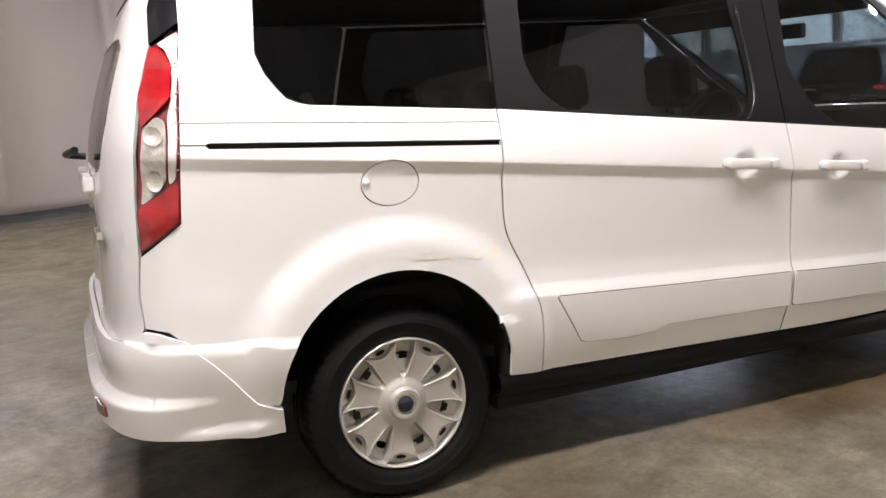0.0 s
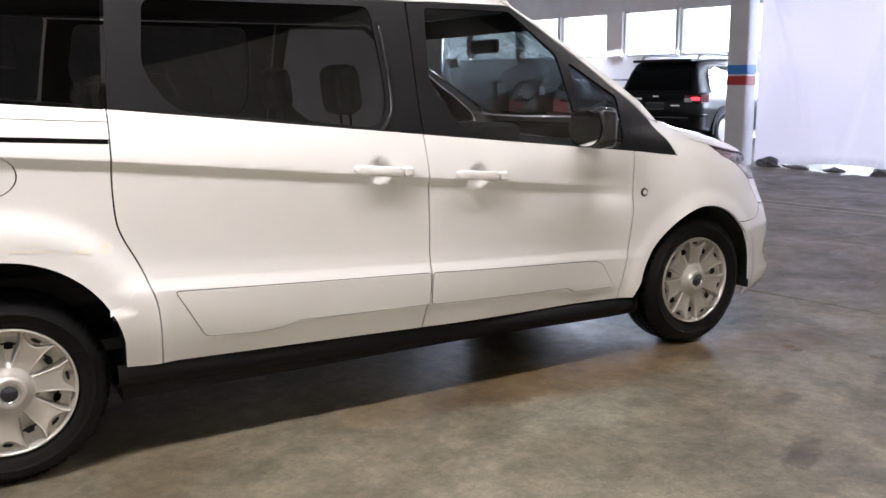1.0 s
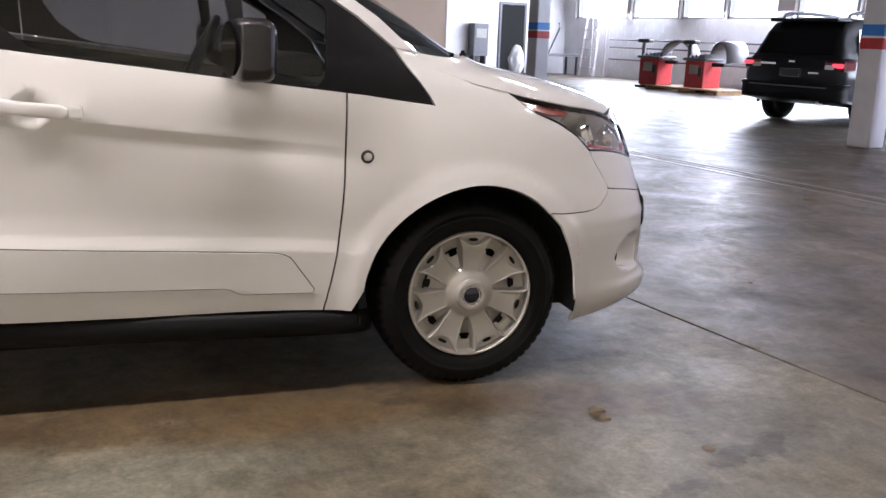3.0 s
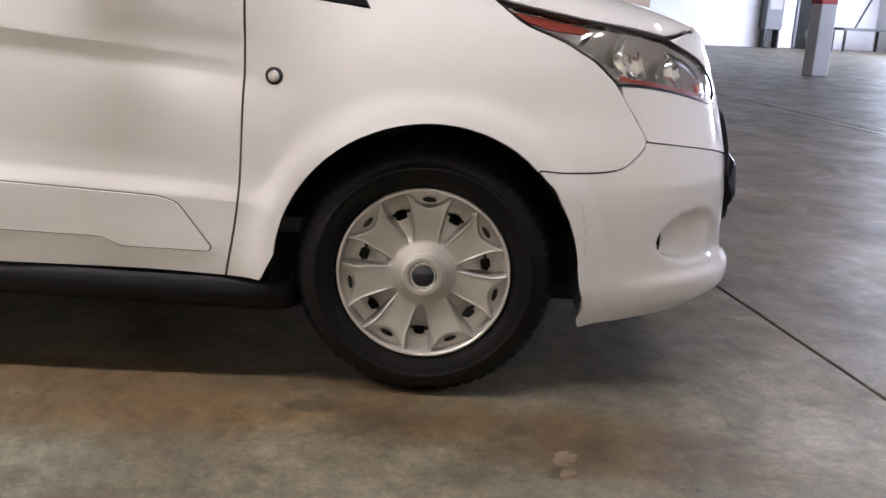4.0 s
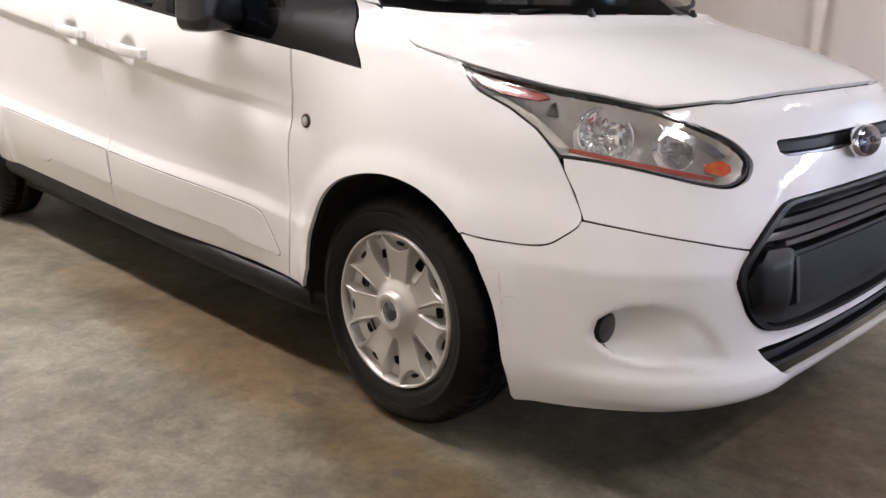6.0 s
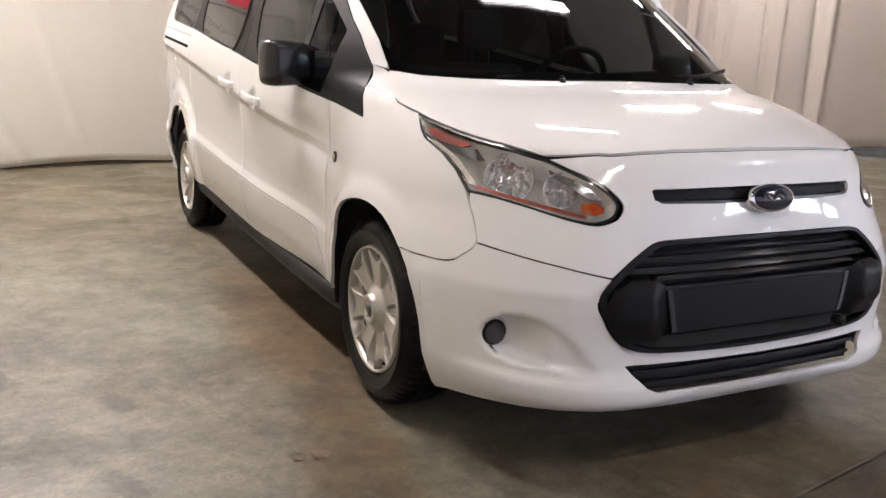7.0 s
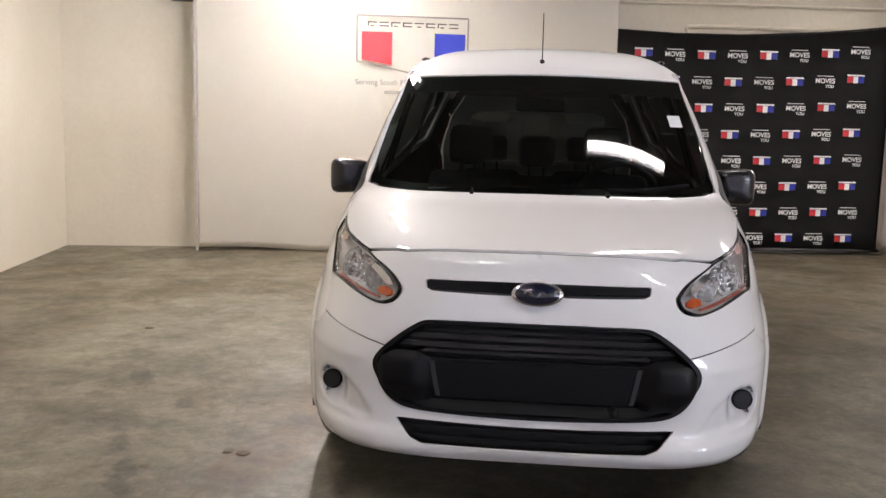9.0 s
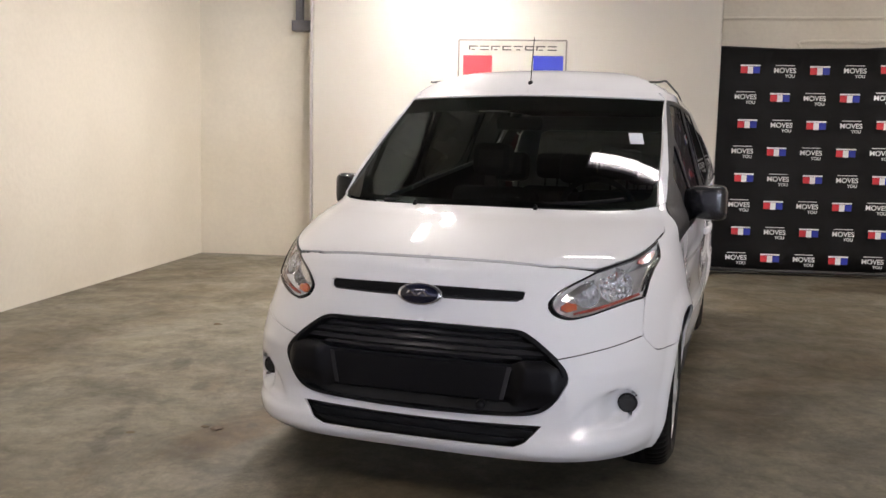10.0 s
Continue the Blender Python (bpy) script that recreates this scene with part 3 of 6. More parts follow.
panel("quarter_window", rear_glass, TINT_REAR, van, cell=0.05, offset=-0.002, thick=0.0)
c = side(-.085, 1.03)
part("flap_button", lathe([(0, .006), (.009, .005), (.012, 0), (.012, -.01)], "y", 16), PAINT, van, smooth=True, m=pose(c.x, c.y, c.z, 0, 0, 180))
# sliding door
panel("sliding_door", shifted(gap_1, GAP) + belt_line(.368, 1.523) + shifted(gap_2, -GAP)[::-1] + [(1.0, sill_z(1.0) - .002)],
      PAINT, van, cell=0.019, creases=skin_creases(.4, 1.5), label="white sliding door panel")
slide_glass = rounded([(.528, 1.582), (.495, 1.36), (.535, 1.262), (.612, 1.198), (1.300, 1.128), (1.352, 1.142), (1.386, 1.205), (1.392, 1.31), (1.376, 1.582)], 0.04)
panel("sliding_door_surround", [(.369, belt(.369) + .003)] + shifted(gap_1_up[1:], GAP) + [(1.537, 1.603)] + shifted(gap_2_up, -GAP)[::-1][1:] + belt_line(.369, 1.524, 12, .003)[::-1][:-1],
      BLACK_TRIM, van, holes=[slide_glass], cell=0.04, label="black window surround")
panel("sliding_door_window", slide_glass, TINT_REAR, van, cell=0.05, offset=-0.004, thick=0)
# front door with its two windows and the sail
panel("front_door", shifted(gap_2, GAP) + belt_line(1.531, 2.629) + shifted(gap_3, -GAP)[::-1] + [(2.0, sill_z(2.0) - .002)],
      PAINT, van, cell=0.019, creases=skin_creases(1.6, 2.6), label="white front door panel")
front_glass = rounded([(1.620, 1.582), (1.594, 1.31), (1.626, 1.235), (1.680, 1.150), (1.775, 1.079), (1.86, 1.064), (2.312, 1.013), (2.300, 1.15), (2.262, 1.405), (2.050, 1.582)], 0.02)
small_glass = rounded([(2.352, 1.012), (2.548, .990), (2.572, 1.02), (2.590, 1.218), (2.325, 1.372), (2.340, 1.15)], 0.02)
panel("front_door_surround", belt_line(1.531, 2.62, 12, .003) + [(2.78, .955), (2.912, .940), (2.903, .958), (2.800, 1.105), (2.68, 1.198), (2.585, 1.256), (2.45, 1.352), (2.318, 1.440), (2.19, 1.525), (2.055, 1.603), (1.543, 1.603)]
      + shifted(gap_2_up, GAP)[::-1][1:], BLACK_TRIM, van, holes=[front_glass, small_glass], cell=0.035, label="black window surround and mirror sail")
panel("front_door_window", front_glass, TINT_FRONT, van, cell=0.05, offset=-0.004, thick=0)
panel("front_vent_window", small_glass, TINT_FRONT, van, cell=0.05, offset=-0.004, thick=0)
# raised rubbing panels low on the doors
def grown(poly, d):
    """The outline moved outwards by d."""
    area = sum(a[0] * b[1] - b[0] * a[1] for a, b in zip(poly, poly[1:] + poly[:1]))
    out = []
    for k in range(len(poly)):
        a, b = poly[k - 1], poly[(k + 1) % len(poly)]
        tx, tz = b[0] - a[0], b[1] - a[1]
        ln = math.hypot(tx, tz) or 1.0
        f = d / ln * (1 if area > 0 else -1)
        out.append((poly[k][0] + tz * f, poly[k][1] - tx * f))
    return out


panel("strip_joint", grown(rounded([(.540, .595), (1.0, .570), (1.538, .543), (1.538, .416), (1.2, .424), (.985, .431), (.925, .412), (.82, .408), (.655, .419), (.635, .427), (.60, .49)], .012, 3), .0035), JOINT_GREY, van, cell=0.03, offset=0.0008, thick=0)
panel("rubbing_strip", rounded([(.540, .595), (1.0, .570), (1.538, .543), (1.538, .416), (1.2, .424), (.985, .431), (.925, .412), (.82, .408), (.655, .419), (.635, .427), (.60, .49)], .012, 3), PAINT, van, cell=0.03, offset=0.0045, thick=0.006)
panel("strip_joint", grown(rounded([(1.555, .542), (2.0, .512), (2.425, .483), (2.465, .470), (2.542, .360), (2.534, .351), (2.345, .354), (2.315, .356), (2.279, .378), (1.9, .397), (1.551, .414)], .012, 3), .0035), JOINT_GREY, van, cell=0.03, offset=0.0008, thick=0)
panel("rubbing_strip", rounded([(1.555, .542), (2.0, .512), (2.425, .483), (2.465, .470), (2.542, .360), (2.534, .351), (2.345, .354), (2.315, .356), (2.279, .378), (1.9, .397), (1.551, .414)], .012, 3), PAINT, van, cell=0.03, offset=0.0045, thick=0.006)
# scrapes and yellowed filler over the rear wheel
for pts in ([(.03, .782), (.10, .776), (.17, .772), (.19, .778), (.12, .786), (.05, .790)], [(.21, .768), (.26, .757), (.285, .762), (.27, .775), (.23, .778)], [(.30, .748), (.345, .752), (.352, .775), (.33, .79), (.305, .772)],
            [(.06, .795), (.12, .800), (.16, .797), (.10, .806)]):
    panel("scrape", rounded(pts, .01, 3), SCRAPE, van, cell=0.03, offset=0.0012, thick=0, both=False, label="yellowed scrape in the paint")
for pts in ([(1.405, 1.52), (1.412, 1.31), (1.404, 1.20), (1.372, 1.140), (1.345, 1.118)],):
    line = [side(x, z) + Vector((0, -.004, 0)) for x, z in curve(pts, 5)]
    left_twin(part("window_trim", tube(line, .007, 8), GLOSS_BLACK, van, "raised black window trim", smooth=True))
for pts in ([(3.428, .520), (3.432, .521), (3.448, .440), (3.443, .438)], [(3.425, .462), (3.470, .458), (3.470, .4605), (3.425, .4645)], [(3.440, .43), (3.444, .43), (3.452, .385), (3.449, .384)], [(3.405, .545), (3.409, .546), (3.425, .515), (3.421, .514)]):
    panel("scuff", pts, SCUFF, van, cell=0.02, offset=0.0012, thick=0, both=False, label="pinkish scuff in the bumper paint")
# front wing
LAMP_LOW = [(3.200, .966), (3.243, .930), (3.286, .903), (3.372, .870), (3.446, .829), (3.505, .777)]
WING_SEAM = [(3.556, .702), (3.588, .646), (3.560, .612), (3.515, .588), (3.42, .583), (3.326, .590)]
panel("front_wing", shifted(gap_3, GAP) + belt_line(2.64, 2.70, 2) + [(2.80, .950), (2.922, .933), (2.91, .955), (2.806, 1.108), (2.862, 1.096), (2.93, 1.060), (3.07, .993), (3.15, .974)]
      + curve(LAMP_LOW, 3) + curve([(3.505, .777)] + WING_SEAM, 4)[1:] + arch(1, 3.322, 2.697) + [(2.66, .283)],
      PAINT, van, cell=0.02, label="white front wing")
# windscreen pillars and roof edge
panel("windscreen_pillar", [(2.055, 1.607), (2.19, 1.528), (2.322, 1.443), (2.455, 1.355), (2.589, 1.259), (2.684, 1.201), (2.803, 1.1085), (2.872, 1.098), (2.853, 1.118), (2.758, 1.198), (2.633, 1.278), (2.500, 1.358), (2.371, 1.438), (2.236, 1.518), (2.143, 1.568), (2.075, 1.604), (2.055, 1.645), (1.97, 1.645)],
      PAINT, van, cell=0.015, offset=0.003)
panel("roof_edge", [(-.546, 1.631), (-.326, 1.631), (.40, 1.610), (2.052, 1.607), (1.97, 1.645), (-.546, 1.645)], PAINT, van, cell=0.035, thick=0.01)

# front: windscreen, bonnet, fascia, bumper
SCREEN_EDGE = [(2.850, 1.12), (2.755, 1.20), (2.630, 1.28), (2.497, 1.36), (2.368, 1.44), (2.233, 1.52), (2.140, 1.57), (2.080, 1.600)]
WS_EDGE = [(43.2, 1.106)] + [(turn_of(x, z), z) for x, z in SCREEN_EDGE]
def pane_x(y, z):
    """Where the gently bowed windscreen stands at a height and a distance from the middle."""
    d, e = z - 1.12, z - 1.10
    xc, xe, ye = 3.175 - 1.64 * e - .18 * e * e, 2.85 - 1.45 * d - .32 * d * d, .757 - .11 * d
    return xc - (xc - xe) * min(abs(y) / ye, 1.02) ** 2.2


def flat_screen(a, z):
    """Presses the skin back to the pane between the pillars."""
    p = nose(a, z)
    return p.x - pane_x(p.y, z)


panel("windscreen", [(0, 1.090), (15, 1.088), (28.3, 1.086), (36.5, 1.089), (41.0, 1.096)] + WS_EDGE + [(70, 1.606), (50, 1.611), (30, 1.613), (0, 1.614)],
      TINT_WIND, van, space=nose, cell=0.022, offset=-0.003, thick=0, centre=True, sink=flat_screen, push=1.0, label="dark windscreen with a shade band")
panel("windscreen_band", [(0, 1.535), (30, 1.533), (55, 1.527), (turn_of(2.262, 1.513) - .6, 1.513)] + [(a - .3, z) for a, z in WS_EDGE[-3:]] + [(70, 1.605), (50, 1.610), (30, 1.612), (0, 1.613)], MATT_BLACK, van, space=nose, cell=0.022, offset=-0.006, thick=0, centre=True, sink=flat_screen, push=1.0, label="black shade band")
panel("roof_front", [(0, 1.617), (30, 1.616), (50, 1.614), (70, 1.609), (turn_of(2.072, 1.604), 1.604), (turn_of(2.055, 1.645), 1.645), (60, 1.645), (30, 1.645), (0, 1.645)], PAINT, van, space=nose, cell=0.02, offset=0.002, thick=0.01, centre=True, sink=flat_screen, push=1.0, label="white front edge of the roof")
panel("windscreen_border", [(0, 1.090), (15, 1.088), (28.3, 1.086), (36.5, 1.089), (41.0, 1.096)] + WS_EDGE[:-2] + [(a - 1.6, z) for a, z in WS_EDGE[-3:1:-1]] + [(41.0, 1.130), (38, 1.118), (28, 1.109), (15, 1.110), (0, 1.112)],
      GLOSS_BLACK, van, space=nose, cell=0.022, offset=-0.005, thick=0, centre=True, sink=flat_screen, push=1.0, label="black glass border")
LAMP_TOP = [(35.0, .968), (33.3, .955), (31.0, .940), (27.6, .920), (24.2, .905), (21.0, .884)]
panel("bonnet", [(0, .9215), (5, .9205), (9.4, .918), (13, .911), (15.3, .904), (16.4, .9055), (18.5, .8985), (21.0, .8915)] + [(a, z + .005) for a, z in LAMP_TOP[::-1][1:]] + [(38.6, .997), (40.5, 1.025), (42.6, 1.060), (43.0, 1.092), (41.0, 1.090), (36.5, 1.082), (28.3, 1.079), (15, 1.081), (0, 1.083)],
      PAINT, van, space=nose, cell=0.013, thick=0.010, centre=True, label="white bonnet")
LAMP_RIGHT = [(21.0, .880), (18.5, .855), (16.6, .828), (15.5, .800), (15.0, .776), (15.4, .745), (16.4, .728), (17.7, .722), (20.0, .734), (22.8, .754), (25.8, .770), (28.2, .776)]
GRILLE_HI = [(17.0, .530), (16.9, .548), (16.4, .572), (15.3, .604), (13.9, .638), (12.5, .668), (11.7, .678), (10.4, .682), (6.0, .684), (0, .684)]
GRILLE_LO = [(17.0, .530), (16.9, .512), (16.5, .488), (15.9, .452), (15.1, .422), (14.0, .400), (12.2, .386), (8.0, .377), (4.0, .372), (0, .370)]
panel("front_fascia", [(0, .9135), (5, .9125), (9.4, .910), (13, .903), (15.3, .896), (16.4, .897), (18.5, .890), (20.6, .881)] + [(a - .35, z - .003) for a, z in curve(LAMP_RIGHT, 3)[2:]]
      + [(turn_of(x, z) - .16, z) for x, z in ((3.523, .748), (3.557, .700), (3.588, .647))] + [(24, .634), (20, .615), (15.9, .592)] + [(a, z + .003) for a, z in curve(GRILLE_HI, 3)[9:]]
      + [(0, .776), (6, .777), (11.2, .780), (11.9, .790), (12.1, .812), (11.8, .818), (6, .821), (0, .822)],
      PAINT, van, space=nose, cell=0.018, centre=True, label="white upper front fascia")


FOG_TURN, FOG_Z = 24.1, .404
FOG_X = nose(FOG_TURN + 1.6, FOG_Z).x - .026
HOLLOW = [(26.9, .395), (26.4, .438), (25.0, .468), (22.8, .480), (20.6, .466), (18.7, .422), (17.4, .372), (16.5, .325), (18.6, .326), (21.4, .338), (24.4, .350), (26.2, .368)]


def inside(a, z, poly):
    hit = False
    for (a0, z0), (a1, z1) in zip(poly, poly[1:] + poly[:1]):
        if (z0 > z) != (z1 > z) and a < (a1 - a0) * (z - z0) / (z1 - z0) + a0:
            hit = not hit
    return hit


def edge_distance(a, z, poly):
    """How far a point of the nose lies from an outline."""
    best = 9.0
    for (a0, z0), (a1, z1) in zip(poly, poly[1:] + poly[:1]):
        px, pz, dx, dz = (a - a0) * .03, z - z0, (a1 - a0) * .03, z1 - z0
        f = min(max((px * dx + pz * dz) / max(dx * dx + dz * dz, 1e-9), 0), 1)
        best = min(best, math.hypot(px - f * dx, pz - f * dz))
    return best


def scoop(a, z):
    """The drop-shaped hollow round the fog lamp, and the proud lower lip under it."""
    deep = 0.0
    if 16 < a < 27.5 and .30 < z < .50 and inside(a, z, HOLLOW):
        d = edge_distance(a, z, HOLLOW)
        seat = math.hypot((a - FOG_TURN) * .03, z - FOG_Z)
        deep = .016 * smooth(0, .020, d) * smooth(16.5, 19, a) + max(nose(a, z).x - FOG_X - .016, 0.0) * smooth(0, .016, d) * smooth(.115, .045, seat)
    lip = -0.016 * smooth(.325, .292, z) * smooth(.205, .245, z) * smooth(8, 14, a) * smooth(31, 26, a)
    ridge = -0.007 * math.exp(-((z - 0.545) / 0.022) ** 2) * smooth(17, 20, a)
    return deep + lip + ridge


FRONT_ARCH = [(turn_of(x, z), z) for x, z in arch(1, 3.326, 3.440, 10)]
panel("front_bumper", [(turn_of(3.326, .586), .586)] + [(turn_of(x, z), z - .0035) for x, z in curve(WING_SEAM[::-1], 4)[1:-4]] + [(turn_of(3.588, .643) - .1, .643), (24, .6305), (20, .6115), (15.95, .588)]
      + [(a + .12, z - .003) for a, z in curve(GRILLE_LO, 3)[:-1]] + [(0, .373), (0, .342), (5, .344), (9, .348), (13.6, .352), (14.4, .350), (13.6, .322), (12.6, .291), (11.4, .272), (8.0, .266), (4, .264), (0, .263),
                                                                         (0, .212), (6, .212), (12, .214), (18, .216), (24, .206), (28, .193), (30.6, .185), (31.0, .20), (turn_of(3.446, .30), .30)] + FRONT_ARCH[::-1][:-1],
      PAINT, van, space=nose, cell=0.011, centre=True, sink=scoop, push=1.0, label="white front bumper with round fog lamp hollows")

# the dark inside of the body, behind every joint
panel("inner_shell", arch(0, -.36, .335) + [(.45, .36), (1.5, .33), (2.66, .30)] + arch(1, 2.72, 3.40) + [(3.50, .60), (3.55, .70), (3.46, .80), (3.33, .865), (3.2, .93), (2.95, .93), (2.63, .955), (1.53, 1.075), (.37, 1.20), (-.27, 1.262), (-.36, 1.36), (-.38, 1.60), (-.57, 1.60), (-.62, 1.2), (-.66, .95), (-.70, .80), (-.66, .66), (-.50, .44)],
      SHELL, van, cell=0.06, offset=-0.030, thick=0, label="dark inner body shell")
panel("nose_shell", [(0, .24), (20, .24), (30, .24), (31, .32), (31, .56), (28, .72), (27.5, .77), (22, .745), (16.5, .715), (14, .76), (16, .84), (19, .875), (16, .89), (0, .905)], SHELL, van, space=nose, cell=0.06, offset=-0.125, thick=0, centre=True, label="dark inner front shell")
panel("bonnet_liner", [(0, .93), (18, .91), (30, .955), (37, .985), (41, 1.07), (28, 1.07), (0, 1.07)], SHELL, van, space=nose, cell=0.05, offset=-0.03, thick=0, centre=True)

# sills, floor pan, wheel wells
for s in (-1, 1):
    sill = curve([(.34, s * .870, .318), (.9, s * .874, .300), (1.6, s * .874, .278), (2.3, s * .868, .258), (2.66, s * .850, .247), (2.74, s * .810, .245)], 4)
    bm = bmesh.new()
    rows = []
    for x, y, z in sill:
        prof = ((-.012, .030), (.004, .018), (.008, -.015), (-.010, -.048), (-.10, -.066), (-.14, -.03))
        rows.append([bm.verts.new((x, y + s * a, z + b)) for a, b in prof])
    for a, b in zip(rows, rows[1:]):
        for j in range(5):
            bm.faces.new((a[j], a[j + 1], b[j + 1], b[j]))
    bmesh.ops.recalc_face_normals(bm, faces=bm.faces)
    part("sill", bm, BLACK_TRIM, van, "black plastic sill", smooth=True)
part("floor_pan", box(boxed(.36, 2.68, -.80, .80, .20, .26), 3.3, 3.72, -.62, .62, .19, .24), SHELL, van, "dark underbody")
part("rear_floor_pan", boxed(-.75, -.40, -.70, .70, .30, .36), SHELL, van)
for k, (cx, cz, r) in enumerate(ARCHES):
    for s in (-1, 1):
        bm = lathe([(r + .012, s * .866), (r + .012, s * .55), (r * .2, s * .55)], "y", 28, (-12, 192))
        part("wheel_well", bm, SHELL, van, "black wheel well liner", smooth=True, m=pose(cx, 0, cz))

# roof, a shallow dome over the body's top line
bm = bmesh.new()
line = []
for i in range(41):
    a = radians(90 * i / 40)
    p = radial(a, TOP_Z, 1.5, 1)
    line.append((p.x + (pane_x(p.y, TOP_Z) - p.x) * smooth(1.85, 2.0, p.x), p.y))
line = [(x, y) for x, y in line] + [(1.5 - 1.9 * i / 36, -half(1.5 - 1.9 * i / 36, TOP_Z)) for i in range(1, 37)]
for i in range(1, 21):
    p = radial(radians(90 - 90 * i / 20), TOP_Z, -0.4, -1)
    line.append((p.x, p.y))
ring = line + [(x, -y) for x, y in line[::-1][1:-1]]
rows = []
for i in range(13):
    s = 1 - (i / 12) ** 1.0
    row = []
    for x, y in ring:
        c = min(max(x, -.30), 1.60)
        px, py = c + (x - c) * s, y * s
        crest = 0.157 - 0.045 * smooth(0.6, -0.7, px) if px < 0.6 else 0.157 - 0.020 * smooth(0.9, 1.9, px)
        row.append(bm.verts.new((px, py, TOP_Z + crest * (1 - s ** 4.2))))
    rows.append(row)
n = len(ring)
for a, b in zip(rows, rows[1:]):
    for j in range(n):
        q = [a[j], a[(j + 1) % n], b[(j + 1) % n], b[j]]
        bm.faces.new(q)
bmesh.ops.remove_doubles(bm, verts=bm.verts, dist=1e-5)
bmesh.ops.recalc_face_normals(bm, faces=bm.faces)
part("roof", bm, PAINT, van, "white roof", smooth=True)
for s in (-1, 1):
    part("roof_groove", tube([(x, s * (half(x, 1.64) - .075), 1.702 + .042 * smooth(2.05, 1.5, x) - .03 * smooth(.4, -.6, x)) for x in [2.02 - .13 * i for i in range(20)]], .006, 6), BLACK_TRIM, van)
part("aerial_base", lathe([(0, .03), (.010, .03), (.017, .012), (.022, 0), (0, 0)], "z", 16), BLACK_TRIM, van, smooth=True, m=pose(2.17, 0, 1.668))
part("aerial", tube([(2.17, 0, 1.69), (2.15, 0, 1.79), (2.11, 0, 1.935)], .0028, 6), BLACK_TRIM, van, "thin black roof aerial")

# tail: tailgate, rear window, bumper and lamp
def tail_turn(x, z):
    return math.degrees(math.atan2(half(x, z), -.1 - x))


panel("tailgate", [(0, .50), (30, .50), (43, .52), (46.0, .56)] + [(tail_turn(x, z) - .35, z) for x, z in ((-.741, .66), (-.745, .76), (-.733, .869), (-.726, 1.05), (-.704, 1.23), (-.680, 1.34), (-.636, 1.46), (-.622, 1.57), (-.590, 1.645))] + [(30, 1.645), (0, 1.645), (0, 1.50), (38, 1.50), (42, 1.47), (41, 1.25), (37, 1.12), (34, 1.10), (0, 1.10)],
      PAINT, van, space=tail, cell=0.04, offset=-0.004, centre=True, label="white tailgate")
panel("rear_window", [(0, 1.10), (34, 1.10), (37, 1.12), (41, 1.25), (42, 1.47), (38, 1.50), (0, 1.50)], TINT_REAR, van, space=tail, cell=0.05, offset=-0.008, centre=True, thick=0, label="dark rear window")
panel("pillar_trim", [(-.553, 1.520), (-.543, 1.605), (-.546, 1.645), (-.592, 1.645), (-.622, 1.57), (-.636, 1.462)], GLOSS_BLACK, van, cell=0.03, offset=-0.001, label="black trim above the tail lamp")
lamp = panel("tail_lamp", [(-.541, 1.507), (-.579, 1.271), (-.6155, .966), (-.729, .876), (-.722, 1.05), (-.703, 1.190), (-.688, 1.278), (-.664, 1.379), (-.632, 1.455)], DEEP_RED, van, cell=0.03, offset=-0.003, both=False, label="tall red and clear tail lamp")
for name, poly, mat, lift, text in (
        ("upper_lens", [(-.630, 1.449), (-.602, 1.440), (-.592, 1.396), (-.606, 1.303), (-.650, 1.263), (-.689, 1.230), (-.679, 1.318), (-.659, 1.389)], RED_LENS, .006, "red upper lens"),
        ("edge_lens", [(-.556, 1.490), (-.588, 1.321), (-.619, 1.086), (-.638, 1.070), (-.622, 1.250), (-.602, 1.303), (-.588, 1.396), (-.598, 1.443), (-.616, 1.455)], WHITE_LENS, .003, "pale frosted edge strip"),
        ("clear_lens", [(-.689, 1.226), (-.648, 1.259), (-.629, 1.247), (-.643, 1.086), (-.661, 1.056), (-.711, 1.016)], CLEAR_SECTION, .003, "clear reversing lens"),
        ("lower_lens", [(-.718, 1.009), (-.659, 1.050), (-.614, 1.082), (-.620, .970), (-.725, .886)], RED_LENS, .006, "red lower lens")):
    panel(name, rounded(poly, .012, 3), mat, lamp, cell=0.014, offset=lift, thick=0.007, both=False, label=text, sink=lambda x, z: -.004 * math.sin(z * 40))
for bx, bz, rx, rz in ((-.660, 1.205, .022, .026), (-.668, 1.085, .020, .030)):
    panel("lamp_bowl", round_poly(bx, bz, rx, rz, 20), CLEAR_SECTION, lamp, cell=0.008, offset=0.009, thick=0.004, both=False, sink=lambda x, z, c=(bx, bz), r=(rx, rz): .010 * (1 - min(math.hypot((x - c[0]) / r[0], (z - c[1]) / r[1]), 1) ** 2))
for k in range(9):
    z = 1.112 + .0405 * k
    x = -.610 + .115 * (z - 1.112)
    panel("lens_tick", [(x - .006, z), (x + .004, z + .002), (x + .004, z + .005), (x - .006, z + .003)], PRINT_GREY, lamp, cell=0.02, offset=0.0110, thick=0.003, both=False)
lamp_other = left_twin(lamp)
for o in list(lamp.children):
    left_twin(o, lamp_other)
def rear_sink(a, z):
    """A bumper with a proud lower lip, a hollow ledge over it and a step pad above."""
    pad = -0.008 * smooth(50, 42, a) * smooth(.48, .55, z)
    lip = -0.034 * smooth(64, 46, a) * smooth(.447, .436, z)
    return pad + lip - 0.012 * smooth(.36, .335, z) * smooth(52, 60, a) * smooth(72, 66, a)


